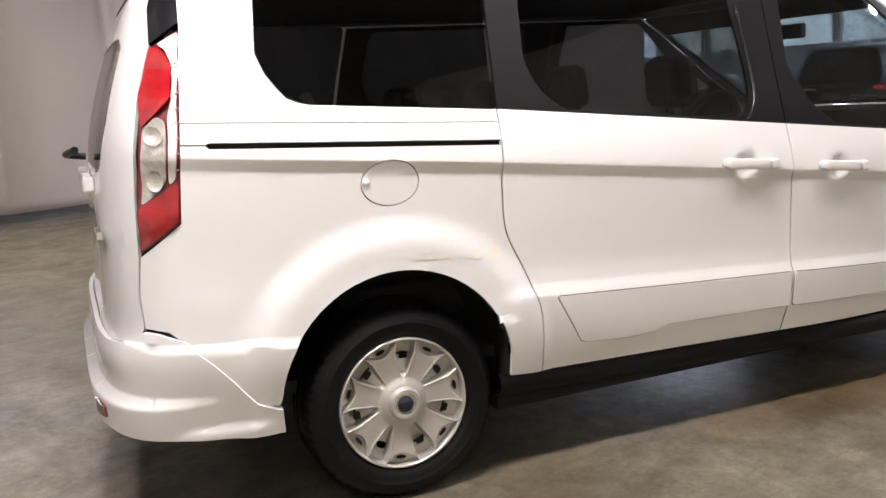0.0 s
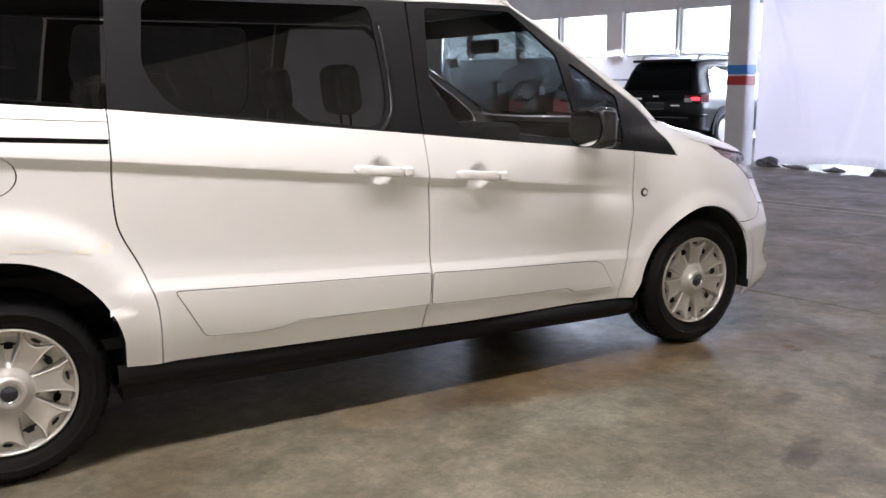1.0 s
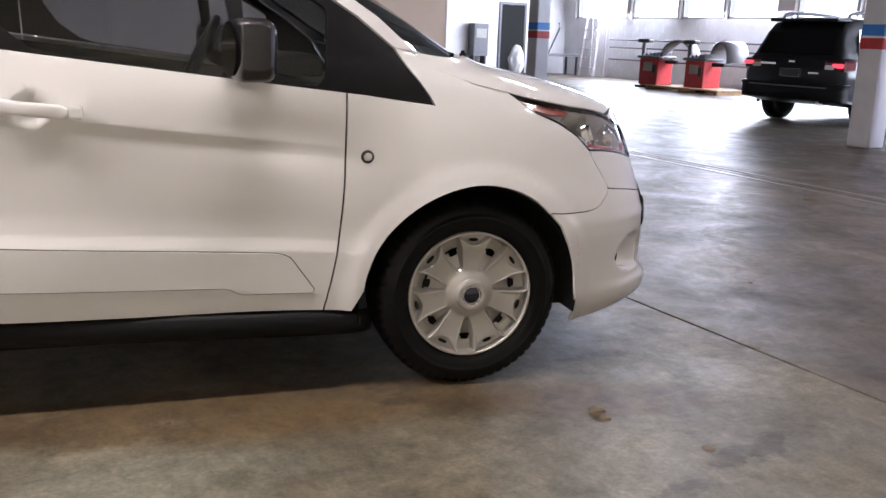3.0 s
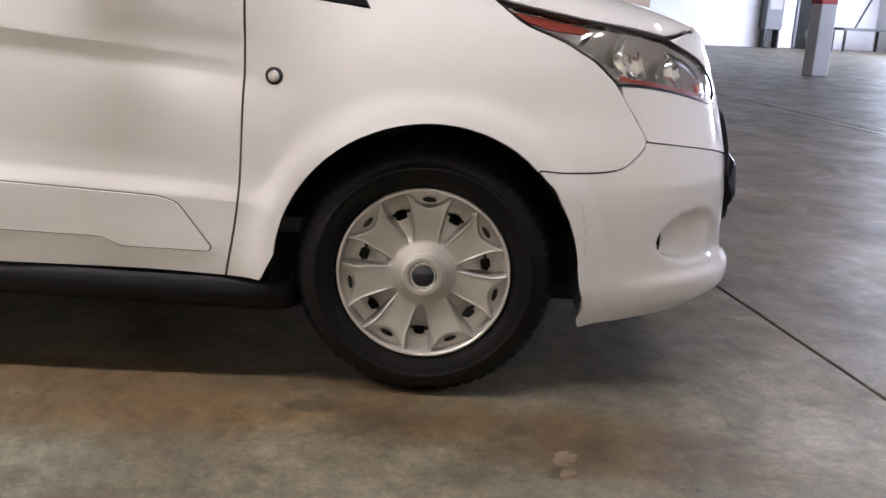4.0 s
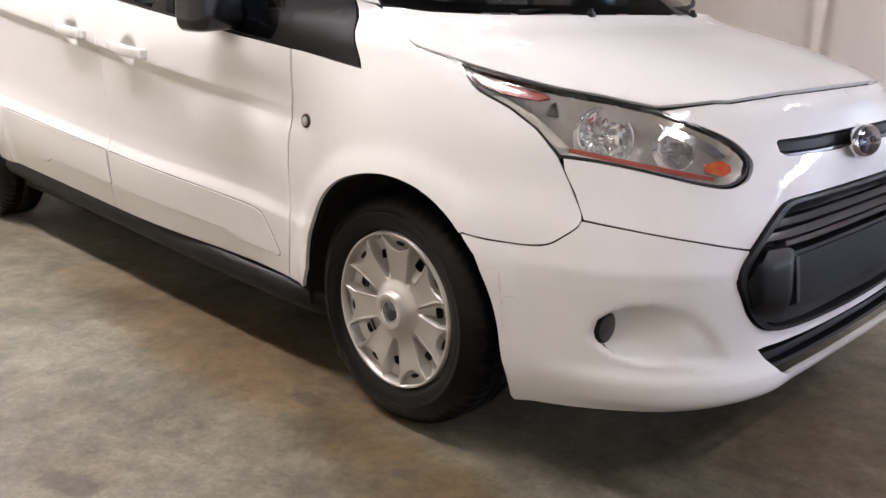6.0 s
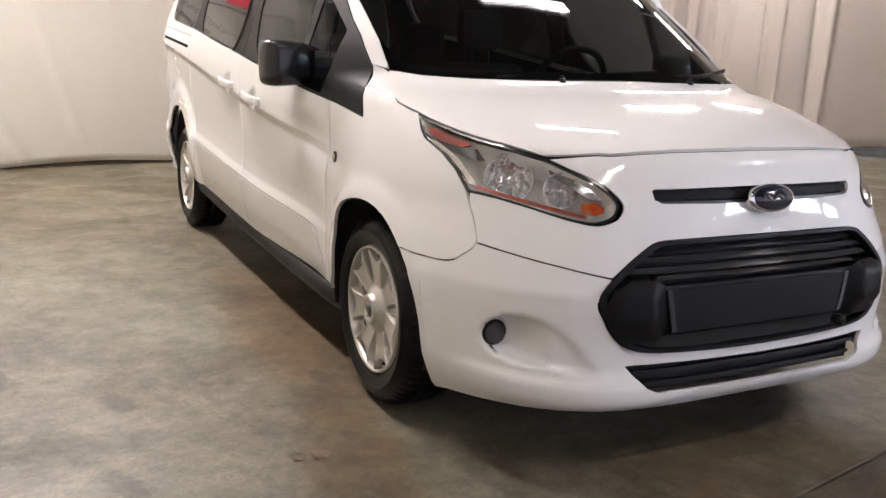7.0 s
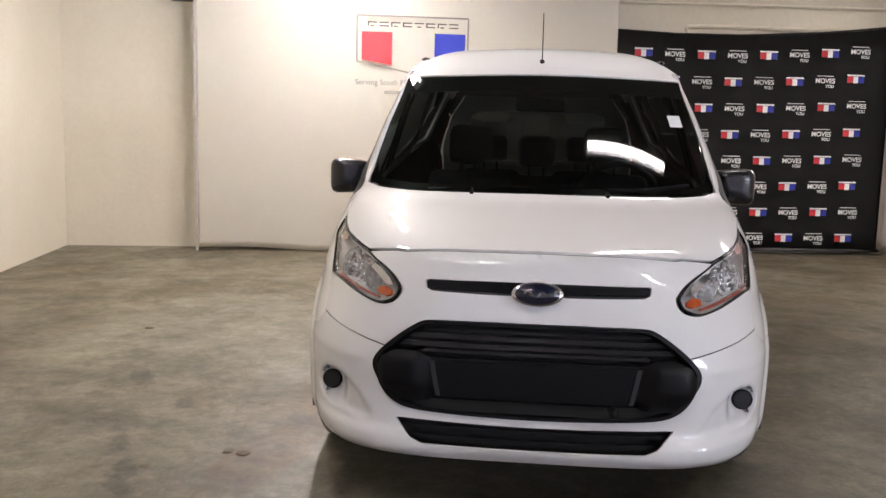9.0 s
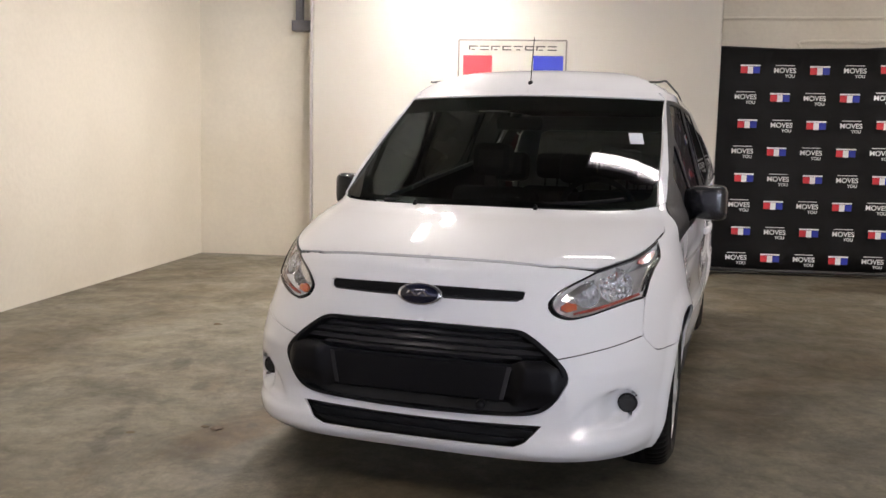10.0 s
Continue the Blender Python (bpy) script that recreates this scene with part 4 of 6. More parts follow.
panel("rear_bumper", [(0, .60), (25, .60), (40, .603), (46, .612), (48.8, .640), (50.5, .650), (53, .648), (58, .622), (62, .55), (68.0, .41), (71, .388), (72.0, .384), (72.0, .305), (66, .310), (55, .330), (40, .345), (0, .345)],
      PAINT, van, space=tail, cell=0.013, offset=0.006, thick=0.016, centre=True, label="white rear bumper",
      sink=rear_sink)
panel("rear_reflector", rounded([(36.5, .375), (40.8, .379), (40.8, .410), (36.5, .418)], .004, 3), DEEP_RED, van, space=tail, cell=0.02, offset=0.015, thick=0.01, sink=rear_sink, label="dark red bumper reflector")
part("licence_lamp_bar", boxed(-.85, -.815, -.35, .35, 1.03, 1.08, .008), PAINT, van)
part("tailgate_badge", boxed(-.835, -.815, -.60, -.47, .905, .932, .003), CHROME, van, "small chrome badge bar")
part("rear_wiper", tube([(-.82, .0, 1.13), (-.88, .0, 1.14), (-.885, -.20, 1.15), (-.86, -.42, 1.17)], .012, 8), BLACK_TRIM, van, "black rear wiper")

# headlamps
HL = [(a, z) for a, z in LAMP_TOP] + curve(LAMP_RIGHT, 2)[2:] + [(turn_of(x, z), z) for x, z in LAMP_LOW[::-1][1:-1]]


def inset(poly, k):
    cx, cz = sum(p[0] for p in poly) / len(poly), sum(p[1] for p in poly) / len(poly)
    return [(cx + (a - cx) * k, cz + (z - cz) * k) for a, z in poly]


TUB = inset(HL, .985)
lamp_parts = []
lamp_parts.append(panel("headlamp", TUB, LAMP_GREY, van, space=nose, cell=0.014, offset=-0.010, thick=0.0, both=False, label="swept-back clear headlamp with amber and red sections",
                        sink=lambda a, z: .090 * smooth(.003, .028, edge_distance(a, z, TUB))))
head = lamp_parts[0]


def lamp_piece(name, poly, mat, offset, thick=0.004, label="", cell=0.02):
    lamp_parts.append(panel(name, poly, mat, head, space=nose, cell=cell, offset=offset, thick=thick, both=False, label=label))


lamp_piece("lens", TUB, CLEAR_LENS, -0.003, 0, "clear outer lens", 0.03)
ring_out = inset(HL, .992)
ring_in = [(a / .03, z) for a, z in grown([(a * .03, z) for a, z in ring_out], -.0055)]
lamp_parts.append(panel("bezel", ring_out, GLOSS_BLACK, head, space=nose, holes=[ring_in], cell=0.03, offset=0.001, thick=0.016, both=False, label="black lamp surround"))
lamp_piece("marker", rounded([(33.6, .943), (31.6, .936), (28.6, .917), (28.2, .905), (29.2, .897), (31.6, .908), (33.2, .925)], .01, 3), MARKER_RED, -0.014, 0.006, "red side marker")
lamp_piece("side_trim", [(34.2, .945), (33.9, .925), (31.3, .893), (29.6, .865), (28.0, .82), (27.4, .795), (28.4, .80), (30.2, .848), (31.8, .88), (34.2, .915)], LAMP_SILVER, -0.014, 0.004, "silver lamp trim")
lamp_piece("light_strip", [(27.6, .788), (25.5, .778), (22.6, .763), (19.8, .747), (17.8, .738), (17.8, .746), (19.8, .758), (22.6, .774), (25.5, .789), (27.4, .798)], MARKER_RED, -0.010, 0.010, "thin orange light strip")
lamp_piece("indicator", rounded([(18.2, .776), (17.0, .782), (16.3, .770), (16.3, .756), (17.0, .748), (18.2, .756)], .008, 3), AMBER, -0.014, 0.012, "amber indicator")
lamp_piece("inner_trim", [(20.9, .862), (18.7, .842), (17.2, .815), (16.4, .79), (17.2, .787), (18.8, .815), (20.6, .845)], LAMP_SILVER, -0.020, 0.004)
for ha, hz, hr, deep in ((24.8, .840, .066, .052), (19.9, .817, .047, .044)):
    c = nose(ha, hz)
    n = (nose(ha + .1, hz) - nose(ha - .1, hz)).cross(nose(ha, hz + .003) - nose(ha, hz - .003)).normalized()
    if n.x < 0:
        n.negate()
    way = (n + Vector((.7, 0, 0))).normalized()
    at = Matrix.Translation(c - n * deep) @ way.to_track_quat("X", "Z").to_matrix().to_4x4()
    bm = lathe([(hr, .004), (hr * .97, -.002), (hr * .92, -.012), (hr * .82, -.022), (hr * .68, -.030), (hr * .5, -.037), (hr * .3, -.042), (0, -.044)], "x", 60)
    for v in bm.verts:                       # upright flutes pressed into the bowl
        v.co.x += .010 * abs(math.sin(v.co.y / hr * 7.5)) * smooth(hr, hr * .85, math.hypot(v.co.y, v.co.z))
    lamp_parts.append(part("reflector", bm, LAMP_SILVER, head, "round silver reflector", m=at))
    bm = lathe([(hr * .97, -.002), (hr * .99, .010), (hr * 1.05, .012), (hr * 1.09, .006), (hr * 1.10, -.012)], "x", 36)
    lamp_parts.append(part("reflector_ring", bm, LAMP_SILVER, head, smooth=True, m=at))
    bm = lathe([(0, -.006), (hr * .12, -.008), (hr * .20, -.014), (hr * .22, -.02), (hr * .22, -.042)], "x", 20)
    lamp_parts.append(part("bulb_cap", bm, CHROME, head, smooth=True, m=at))
lamp_twin = left_twin(head)
for o in lamp_parts[1:]:
    me = o.data.copy()
    me.transform(o.matrix_basis)
    me.transform(Matrix.Diagonal((1, -1, 1, 1)))
    me.flip_normals()
    t = new(o.name, me)
    t.parent = lamp_twin
    if "label" in o:
        t["label"] = o["label"]

# grilles
def both_sides(poly):
    return poly + [(-a, z) for a, z in poly[::-1] if abs(a) > 1e-6]


outer = both_sides(curve(GRILLE_LO[::-1], 3)[:-1] + curve(GRILLE_HI, 3)[:-1] + [(0, .684)])[:-1]


def grille_shrink(poly, da, dz):
    return [(a * (1 - da / 17.2), .532 + (z - .532) * (1 - dz / .157)) for a, z in poly]


grille = panel("grille", outer, BLACK_TRIM, van, space=nose, holes=[grille_shrink(outer, .55, .009)], cell=0.03, offset=0.012, thick=0.045, both=False, label="black hexagonal front grille")
panel("grille_back", grille_shrink(outer, .5, .008), SHELL, grille, space=nose, cell=0.05, offset=-0.050, thick=0, both=False)


def slat(name, z0, z1, w, lean, mat, parent, lift=-0.004, depth=0.034):
    """A grille bar whose face leans back towards its upper edge."""
    return panel(name, [(-w, z0), (0, z0), (w, z0), (w - .4, z1), (0, z1), (-w + .4, z1)], mat, parent, space=nose, cell=0.012, offset=lift, thick=depth, both=False,
                 sink=lambda a, z: lean * smooth(z0, z1, z))


for z0, z1, w in ((.652, .664, 11.9), (.626, .639, 13.4), (.600, .613, 14.4)):
    slat("grille_slat", z0, z1, w, .014, BAR_GREY, grille)
slat("grille_rail", .584, .592, 12.0, .010, BAR_GREY, grille, .002)


def bar_bulge(a, z):
    """The bumper bar swells at its ends and sinks round the plate panel."""
    ends = -0.020 * smooth(11.2, 12.6, abs(a)) * smooth(16.9, 15.2, abs(a)) * smooth(.430, .480, z) * smooth(.588, .556, z)
    return ends + 0.012 * smooth(11.5, 10.6, abs(a)) + 0.020 * smooth(.455, .425, z) * smooth(12, 10, abs(a))


panel("bumper_bar", rounded([(-16.55, .520), (-15.9, .462), (-14.4, .418), (14.4, .418), (15.9, .462), (16.55, .520), (15.9, .560), (14.4, .585), (12.2, .583), (10.9, .566), (-10.9, .566), (-12.2, .583), (-14.4, .585), (-15.9, .560)], .012), BAR_BLACK, grille, space=nose, cell=0.014, offset=0.010, thick=0.05, both=False, label="satin black bumper bar",
      sink=bar_bulge)
panel("plate_panel", rounded([(-9.7, .434), (9.7, .434), (10.5, .556), (-10.5, .556)], .008, 3), MATT_BLACK, grille, space=nose, cell=0.04, offset=0.003, thick=0.01, both=False, label="blank black plate holder")
for k in (-1, 1):
    panel("plate_bevel", [(k * 9.7, .438), (k * 10.15, .438), (k * 10.95, .556), (k * 10.45, .556)][::k], BAR_GREY, grille, space=nose, cell=0.04, offset=0.007, thick=0.006, both=False)
panel("lower_mesh", rounded([(-14.4, .424), (-11.0, .384), (11.0, .384), (14.4, .424)], .006, 3), SHELL, grille, space=nose, cell=0.04, offset=-0.012, thick=0.01, both=False)
part("sensor", lathe([(0, .012), (.016, .010), (.018, -.02), (0, -.02)], "x", 16), BLACK_TRIM, grille, smooth=True, m=pose(3.962, .262, .428, 0, 0, 8))
upper = panel("upper_grille", both_sides([(0, .774), (6, .775), (11.3, .778), (12.2, .792), (12.3, .814), (11.9, .820), (6, .823), (0, .824)])[:-1], SHELL, van, space=nose, cell=0.03, offset=-0.022, thick=0, both=False, label="narrow black upper grille")
panel("upper_slat", [(-11.9, .792), (0, .789), (11.9, .792), (12.0, .812), (0, .813), (-12.0, .812)], MATT_BLACK, upper, space=nose, cell=0.03, offset=-0.008, thick=0.016, both=False)
panel("upper_bar", [(-11.6, .780), (0, .778), (11.6, .780), (11.7, .786), (0, .784), (-11.7, .786)], BAR_GREY, upper, space=nose, cell=0.03, offset=-0.004, thick=0.016, both=False)
badge = part("badge", lathe([(0, .010), (.060, .009), (.066, .004), (.068, -.010), (0, -.010)], "x", 48), CHROME, van, "oval blue badge with a chrome rim", smooth=True, m=pose(3.886, 0, .796, 0, -13, 0) @ Matrix.Diagonal((1, 1.30, .62, 1)))
part("badge_field", lathe([(0, .0125), (.055, .0118), (.057, .009), (0, .009)], "x", 48), BADGE_BLUE, badge, smooth=True)
bm = tube([(.0135, -.034 + .0068 * i, .013 * math.sin(i * 1.15) * (1.0 if i not in (0, 10) else .3)) for i in range(11)], .0042, 6)
part("badge_script", bm, CHROME, badge, "plain silver squiggle")
lowg = panel("lower_grille", both_sides([(0, .258), (8, .261), (11.4, .267), (12.8, .287), (13.8, .320), (14.6, .354), (9, .354), (0, .347)])[:-1], SHELL, van, space=nose, cell=0.03, offset=-0.040, thick=0, both=False, label="black lower air intake")
for z0, w in ((.324, 13.4), (.292, 12.4)):
    panel("intake_slat", [(-w, z0), (0, z0 - .004), (w, z0), (w, z0 + .010), (0, z0 + .006), (-w, z0 + .010)], MATT_BLACK, lowg, space=nose, cell=0.04, offset=-0.012, thick=0.03, both=False)

# fog lamps, repeaters, washers
for s in (-1, 1):
    c = nose(FOG_TURN, FOG_Z)
    fog = part("fog_lamp", lathe([(.043, -.006), (.043, .003), (.041, .006), (.036, .007), (0, .007)], "x", 32), MATT_BLACK, van, "round dark glass fog lamp", smooth=True,
               m=pose(FOG_X + .002, -s * c.y, FOG_Z) @ Matrix.Scale(.86, 4))
    part("fog_lens", lathe([(0, .020), (.014, .0185), (.026, .015), (.035, .010), (.039, .0055)], "x", 32), CLEAR_LENS, fog, smooth=True)
    part("fog_reflector", lathe([(.034, .0072), (.022, .0085), (.010, .0095), (0, .010)], "x", 24), BAR_GREY, fog, smooth=True)
    c = side(2.704, .779)
    rep = part("side_repeater", lathe([(0, .007), (.012, .006), (.020, .003), (.022, -.004), (0, -.004)], "y", 24), BAR_GREY, van, "small round side repeater", smooth=True, m=pose(c.x, s * -c.y, c.z, 0, 0, 180 if s < 0 else 0))
    part("repeater_lens", lathe([(0, .0105), (.009, .0095), (.0135, .006), (0, .006)], "y", 20), WHITE_LENS, rep, smooth=True)
    c = nose(13.6, 1.056)
    part("washer_jet", box(box(bmesh.new(), -.012, .012, -.008, .008, -.004, .010, .003), -.008, .006, -.005, .005, .008, .019, .002), BLACK_TRIM, van, m=pose(3.203, s * .273, 1.080, 0, 0, 0))

# door handles
def grip(hx, hz, ln, sgn):
    """A bowed pull bar with a rounded, flattened section and closed ends."""
    bm = bmesh.new()
    rings, n = [], 18
    for i in range(n + 1):
        f = i / n
        x = hx + (f - .5) * ln
        end = min(1.0, math.sin(math.pi * min(max(f, .012), .988)) * 4.2) ** .5
        out = half(x, hz + .055) + .012 + .018 * math.sin(math.pi * f) ** .6
        z = hz + .011 - .022 * f
        rings.append([bm.verts.new((x, sgn * (out + .0125 * end * math.copysign(abs(math.cos(a)) ** .6, math.cos(a))), z + .0195 * end * math.copysign(abs(math.sin(a)) ** .6, math.sin(a)))) for a in (2 * math.pi * k / 16 for k in range(16))])
    for a, b in zip(rings, rings[1:]):
        for k in range(16):
            bm.faces.new((a[k], a[(k + 1) % 16], b[(k + 1) % 16], b[k]))
    bm.faces.new(rings[0][::-1])
    bm.faces.new(rings[-1])
    bmesh.ops.recalc_face_normals(bm, faces=bm.faces)
    return bm


for hx, hz, ln in ((1.318, .966, .212), (1.760, .922, .206)):
    for sgn in (-1, 1):
        bar = part("door_handle", grip(hx, hz, ln, sgn), PAINT, van, "white pull door handle", smooth=True)
        ex = hx + ln * .5
        y = half(ex + .022, hz + .03)
        part("lock_cap", boxed(ex - .001, ex + .036, sgn * (y + .008) - .014, sgn * (y + .008) + .014, hz - .029, hz + .008, .008), PAINT, bar)

# door mirrors
for s in (-1, 1):
    bm = bmesh.new()
    bmesh.ops.create_icosphere(bm, subdivisions=4, radius=1)
    for v in bm.verts:
        x, y, z = v.co
        p = 0.42
        sx, sy, sz = (math.copysign(abs(c) ** p, c) for c in (x, y, z))
        front = sx > 0
        v.co = Vector((sx * (.115 if front else .045) * (1 - .25 * abs(sy) ** 2), sy * .120, sz * .084 * (1 + .10 * sy * s)))
    mirror = part("door_mirror", bm, GLOSS_BLACK, van, "large black door mirror", smooth=True, m=pose(2.325, s * .945, 1.092, 0, 0, s * -8) @ Matrix.Diagonal((.82, .87, 1, 1)))
    bm = lathe([(0, 0), (.5, 0)], "x", 36)
    part("mirror_glass", bm, CHROME, mirror, "mirror glass", m=pose(-.047, 0, 0) @ Matrix.Diagonal((1, .215, .155, 1)))
    part("mirror_arm", tube([(.01, s * -.06, -.055), (.05, s * -.11, -.075), (.10, s * -.145, -.085)], .032, 12, flat_y=0.8), BLACK_TRIM, mirror, smooth=True)
    part("mirror_foot", tube([(.08, s * -.135, -.08), (.20, s * -.135, -.10), (.30, s * -.140, -.12)], .026, 10, flat_y=0.6), BLACK_TRIM, mirror, smooth=True)

# wipers
for pts in (((3.10, -.46, 1.085), (3.135, -.10, 1.10), (3.12, .18, 1.115)), ((3.14, .12, 1.095), (3.10, .42, 1.105), (3.0, .62, 1.125))):
    part("wiper", tube(curve([Vector(p) for p in pts], 4), .008, 6), BLACK_TRIM, van, "black windscreen wiper")

# ---- wheels ----
PETALS = 7


def cover_depth(r, a):
    """How far the wheel cover's face lies behind its highest plane."""
    k = (a / (2 * math.pi) * PETALS) % 1.0
    turn = min(k, 1 - k) * 360 / PETALS                        # degrees from a petal's middle line
    d_vent = abs(k - 0.5) * 2 * math.pi / PETALS * r           # distance from a vent's middle line
    base = 0.004 + 0.016 * smooth(.050, .085, r) - 0.012 * smooth(.09, .20, r)
    wide = 0.0085 + 0.0235 * min(max((r - .082) / .085, 0), 1)
    pocket = smooth(wide + .001, wide - .006, d_vent) * smooth(.078, .098, r) * smooth(.2035, .196, r)
    edge = .166 + .038 * (turn / 16.2) ** 2
    notch = smooth(edge - .001, edge + .004, r) * smooth(.2055, .2035, r) if turn < 16.4 else 0
    ridge = math.exp(-((d_vent - wide - .002) / .0022) ** 2) * smooth(.085, .12, r) * smooth(.204, .199, r)
    hub = smooth(.055, .047, r)
    bowl = smooth(.037, .034, r)
    rim = smooth(.2025, .2055, r)
    slope = .012 + .024 * smooth(.085, .150, r) - .010 * smooth(.176, .200, r)
    return base * (1 - rim) * (1 - hub) + slope * pocket + 0.022 * notch * (1 - pocket) - .003 * ridge - 0.012 * hub + 0.006 * bowl


def wheel_meshes():
    bm = bmesh.new()
    rs = [0] + [.211 * (i / 150) for i in range(9, 151)]
    na = PETALS * 84
    rows = [[bm.verts.new((0, cover_depth(0.0, 0), 0))]]
    for r in rs[1:]:
        rows.append([bm.verts.new((r * math.cos(2 * math.pi * j / na), cover_depth(r, 2 * math.pi * j / na), r * math.sin(2 * math.pi * j / na))) for j in range(na)])
    rows.append([bm.verts.new((.2145 * math.cos(2 * math.pi * j / na), .018, .2145 * math.sin(2 * math.pi * j / na))) for j in range(na)])
    for j in range(na):
        bm.faces.new((rows[0][0], rows[1][j], rows[1][(j + 1) % na]))
    for a, b in zip(rows[1:], rows[2:]):
        for j in range(na):
            bm.faces.new((a[j], b[j], b[(j + 1) % na], a[(j + 1) % na]))
    bmesh.ops.recalc_face_normals(bm, faces=bm.faces)
    for f in bm.faces:
        if f.normal.y > 0.3:
            f.normal_flip()
    return bm


def tyre_mesh():
    """A tyre with a bead, a raised rib on the sidewall, tread shoulders cut by sipes and two grooves round it."""
    prof = [(.203, .060), (.2115, .024), (.216, .015), (.222, .012), (.226, .0105), (.229, .0075), (.234, .005), (.250, .0), (.258, -.0005), (.260, -.0025), (.266, -.0025), (.268, .0005), (.280, .005), (.297, .015), (.306, .022), (.312, .030), (.3185, .044), (.3225, .060), (.323, .095), (.318, .097), (.318, .101), (.323, .103),
            (.3235, .120), (.323, .137), (.318, .139), (.318, .143), (.323, .145), (.3225, .165), (.316, .195), (.29, .215), (.24, .215), (.20, .20)]
    bm = lathe(prof, "y", 300)
    for v in bm.verts:
        r = math.hypot(v.co.x, v.co.z)
        step = round(math.atan2(v.co.z, v.co.x) / (2 * math.pi) * 300) % 5
        if r > .3035 and .018 < v.co.y < .090 and step == 0:
            f = (r - .0065) / r
            v.co.x, v.co.z = v.co.x * f, v.co.z * f
    return bm


def make_wheel():
    w = part("wheel", lathe([(.02, .075), (.12, .070), (.155, .055), (.19, .062), (.205, .055), (.207, .17), (.19, .17), (.10, .13), (.02, .13)], "y", 48), STEEL, van, "steel wheel with a silver seven-spoke cover", smooth=True)
    part("tyre", tyre_mesh(), RUBBER, w, "black tyre with a shiny sidewall", smooth=True)
    cover = part("wheel_cover", wheel_meshes(), SILVER, w, "silver plastic wheel cover", smooth=True, m=pose(0, .008, 0))
    for k in range(PETALS):
        a = 2 * math.pi * (k + 0.5) / PETALS
        hole = rounded([(-.011, -.015), (.012, -.013), (.013, .013), (-.012, .015)], .008, 4)
        bm = bmesh.new()
        bm.faces.new([bm.verts.new((u, .0, v)) for u, v in hole])
        bmesh.ops.solidify(bm, geom=bm.faces[:], thickness=.004)
        part("vent_hole", bm, SHELL, w, "dark vent opening", m=Matrix.Rotation(-a, 4, "Y") @ pose(.152, .0395, 0, 0, 0, 9))
        a = 2 * math.pi * k / PETALS
        bm = lathe([(0, -.0015), (.008, -.001), (.010, .002)], "y", 12)
        part("notch_hole", bm, SHELL, w, "", m=pose(.183 * math.cos(a), .0285, .183 * math.sin(a)) @ Matrix.Rotation(-a, 4, "Y") @ Matrix.Diagonal((.6, 1, 1.7, 1)))
    part("centre_cap", lathe([(0, -.004), (.024, -.003), (.029, .002), (.031, .008)], "y", 32), BADGE_BLUE, w, "dark blue oval centre cap", smooth=True, m=pose(0, .002, 0))
    part("cap_ring", lathe([(.029, .001), (.031, -.004), (.034, -.004), (.036, .003)], "y", 32), CHROME, w, smooth=True, m=pose(0, .002, 0))
    return w


WHEEL_FACE = .885
first = make_wheel()
first.matrix_basis = pose(3.062, -WHEEL_FACE, .318, 0, 15.4, 0)
for x, s, spin in ((0.0, -1, -7.3), (3.062, 1, 30), (0.0, 1, 11)):
    w = copy_thing(first, pose(x, s * WHEEL_FACE, .318, 0, spin, 0 if s < 0 else 180))
    w.parent = van

# ---- cabin ----
def seat(x, y, wide, cushion=.42, back_h=.62):
    bm = box(bmesh.new(), -.02, .48, -wide / 2, wide / 2, 0, .15, .05)
    s = part("seat", bm, CLOTH, van, "dark cloth seat", smooth=False, m=pose(x, y, cushion))
    part("backrest", box(bmesh.new(), -.14, .02, -wide / 2, wide / 2, .08, back_h, .06, m=Matrix.Rotation(radians(-12), 4, "Y")), CLOTH, s)
    part("headrest", box(bmesh.new(), -.06, .05, -.13, .13, 0, .21, .05), CLOTH, s, "dark headrest", m=pose(-.20, 0, back_h + .04, 0, -6, 0))
    for d in (-.05, .05):
        part("headrest_post", tube([(-.185, d, back_h - .06), (-.20, d, back_h + .07)], .006, 6), STEEL, s)
    return s


for y in (-.40, .40):
    seat(1.62, y, .50, .46, .66)
for y in (-.48, .0, .48):
    seat(.78, y, .44, .46, .60)
for y in (-.36, .36):
    seat(-.10, y, .48, .50, .56)
part("dashboard", box(box(bmesh.new(), 2.36, 3.02, -.74, .74, .62, .97, .06), 2.45, 2.75, .15, .62, .93, 1.06, .05), CABIN, van, "dark dashboard")
part("cabin_floor", boxed(-.6, 2.9, -.76, .76, .38, .42), CABIN, van)
part("headliner", boxed(-.45, 1.85, -.58, .58, 1.61, 1.63, .008), CABIN, van, "grey headliner")
wheel_ring = [(0.19 * math.cos(2 * math.pi * i / 28), 0.19 * math.sin(2 * math.pi * i / 28), 0) for i in range(28)]
steer = part("steering_wheel", tube(wheel_ring, .016, 8, closed=True), CABIN, van, "black steering wheel", smooth=True, m=pose(2.25, .40, 1.02, 0, -62, 0))
part("spoke", box(box(bmesh.new(), -.05, .05, -.06, .06, -.03, .0, .01), -.015, .015, -.18, .18, -.02, -.008, .003), CABIN, steer)
part("rear_view_mirror", boxed(2.38, 2.41, -.12, .12, 1.43, 1.50, .012), CABIN, van)
part("windscreen_label", boxed(-.001, .001, -.035, .035, -.03, .03), PRINT_WHITE, van, "white paper sticker inside the windscreen", m=pose(2.57, .615, 1.395, 0, -30, 30))

# ---- the building (room coordinates, turned by ROOM) ----
BACK_X, LEFT_Y, FAR_X, END_Y, CEIL_Z = -3.30, -4.45, 21.1, 22.9, 4.3


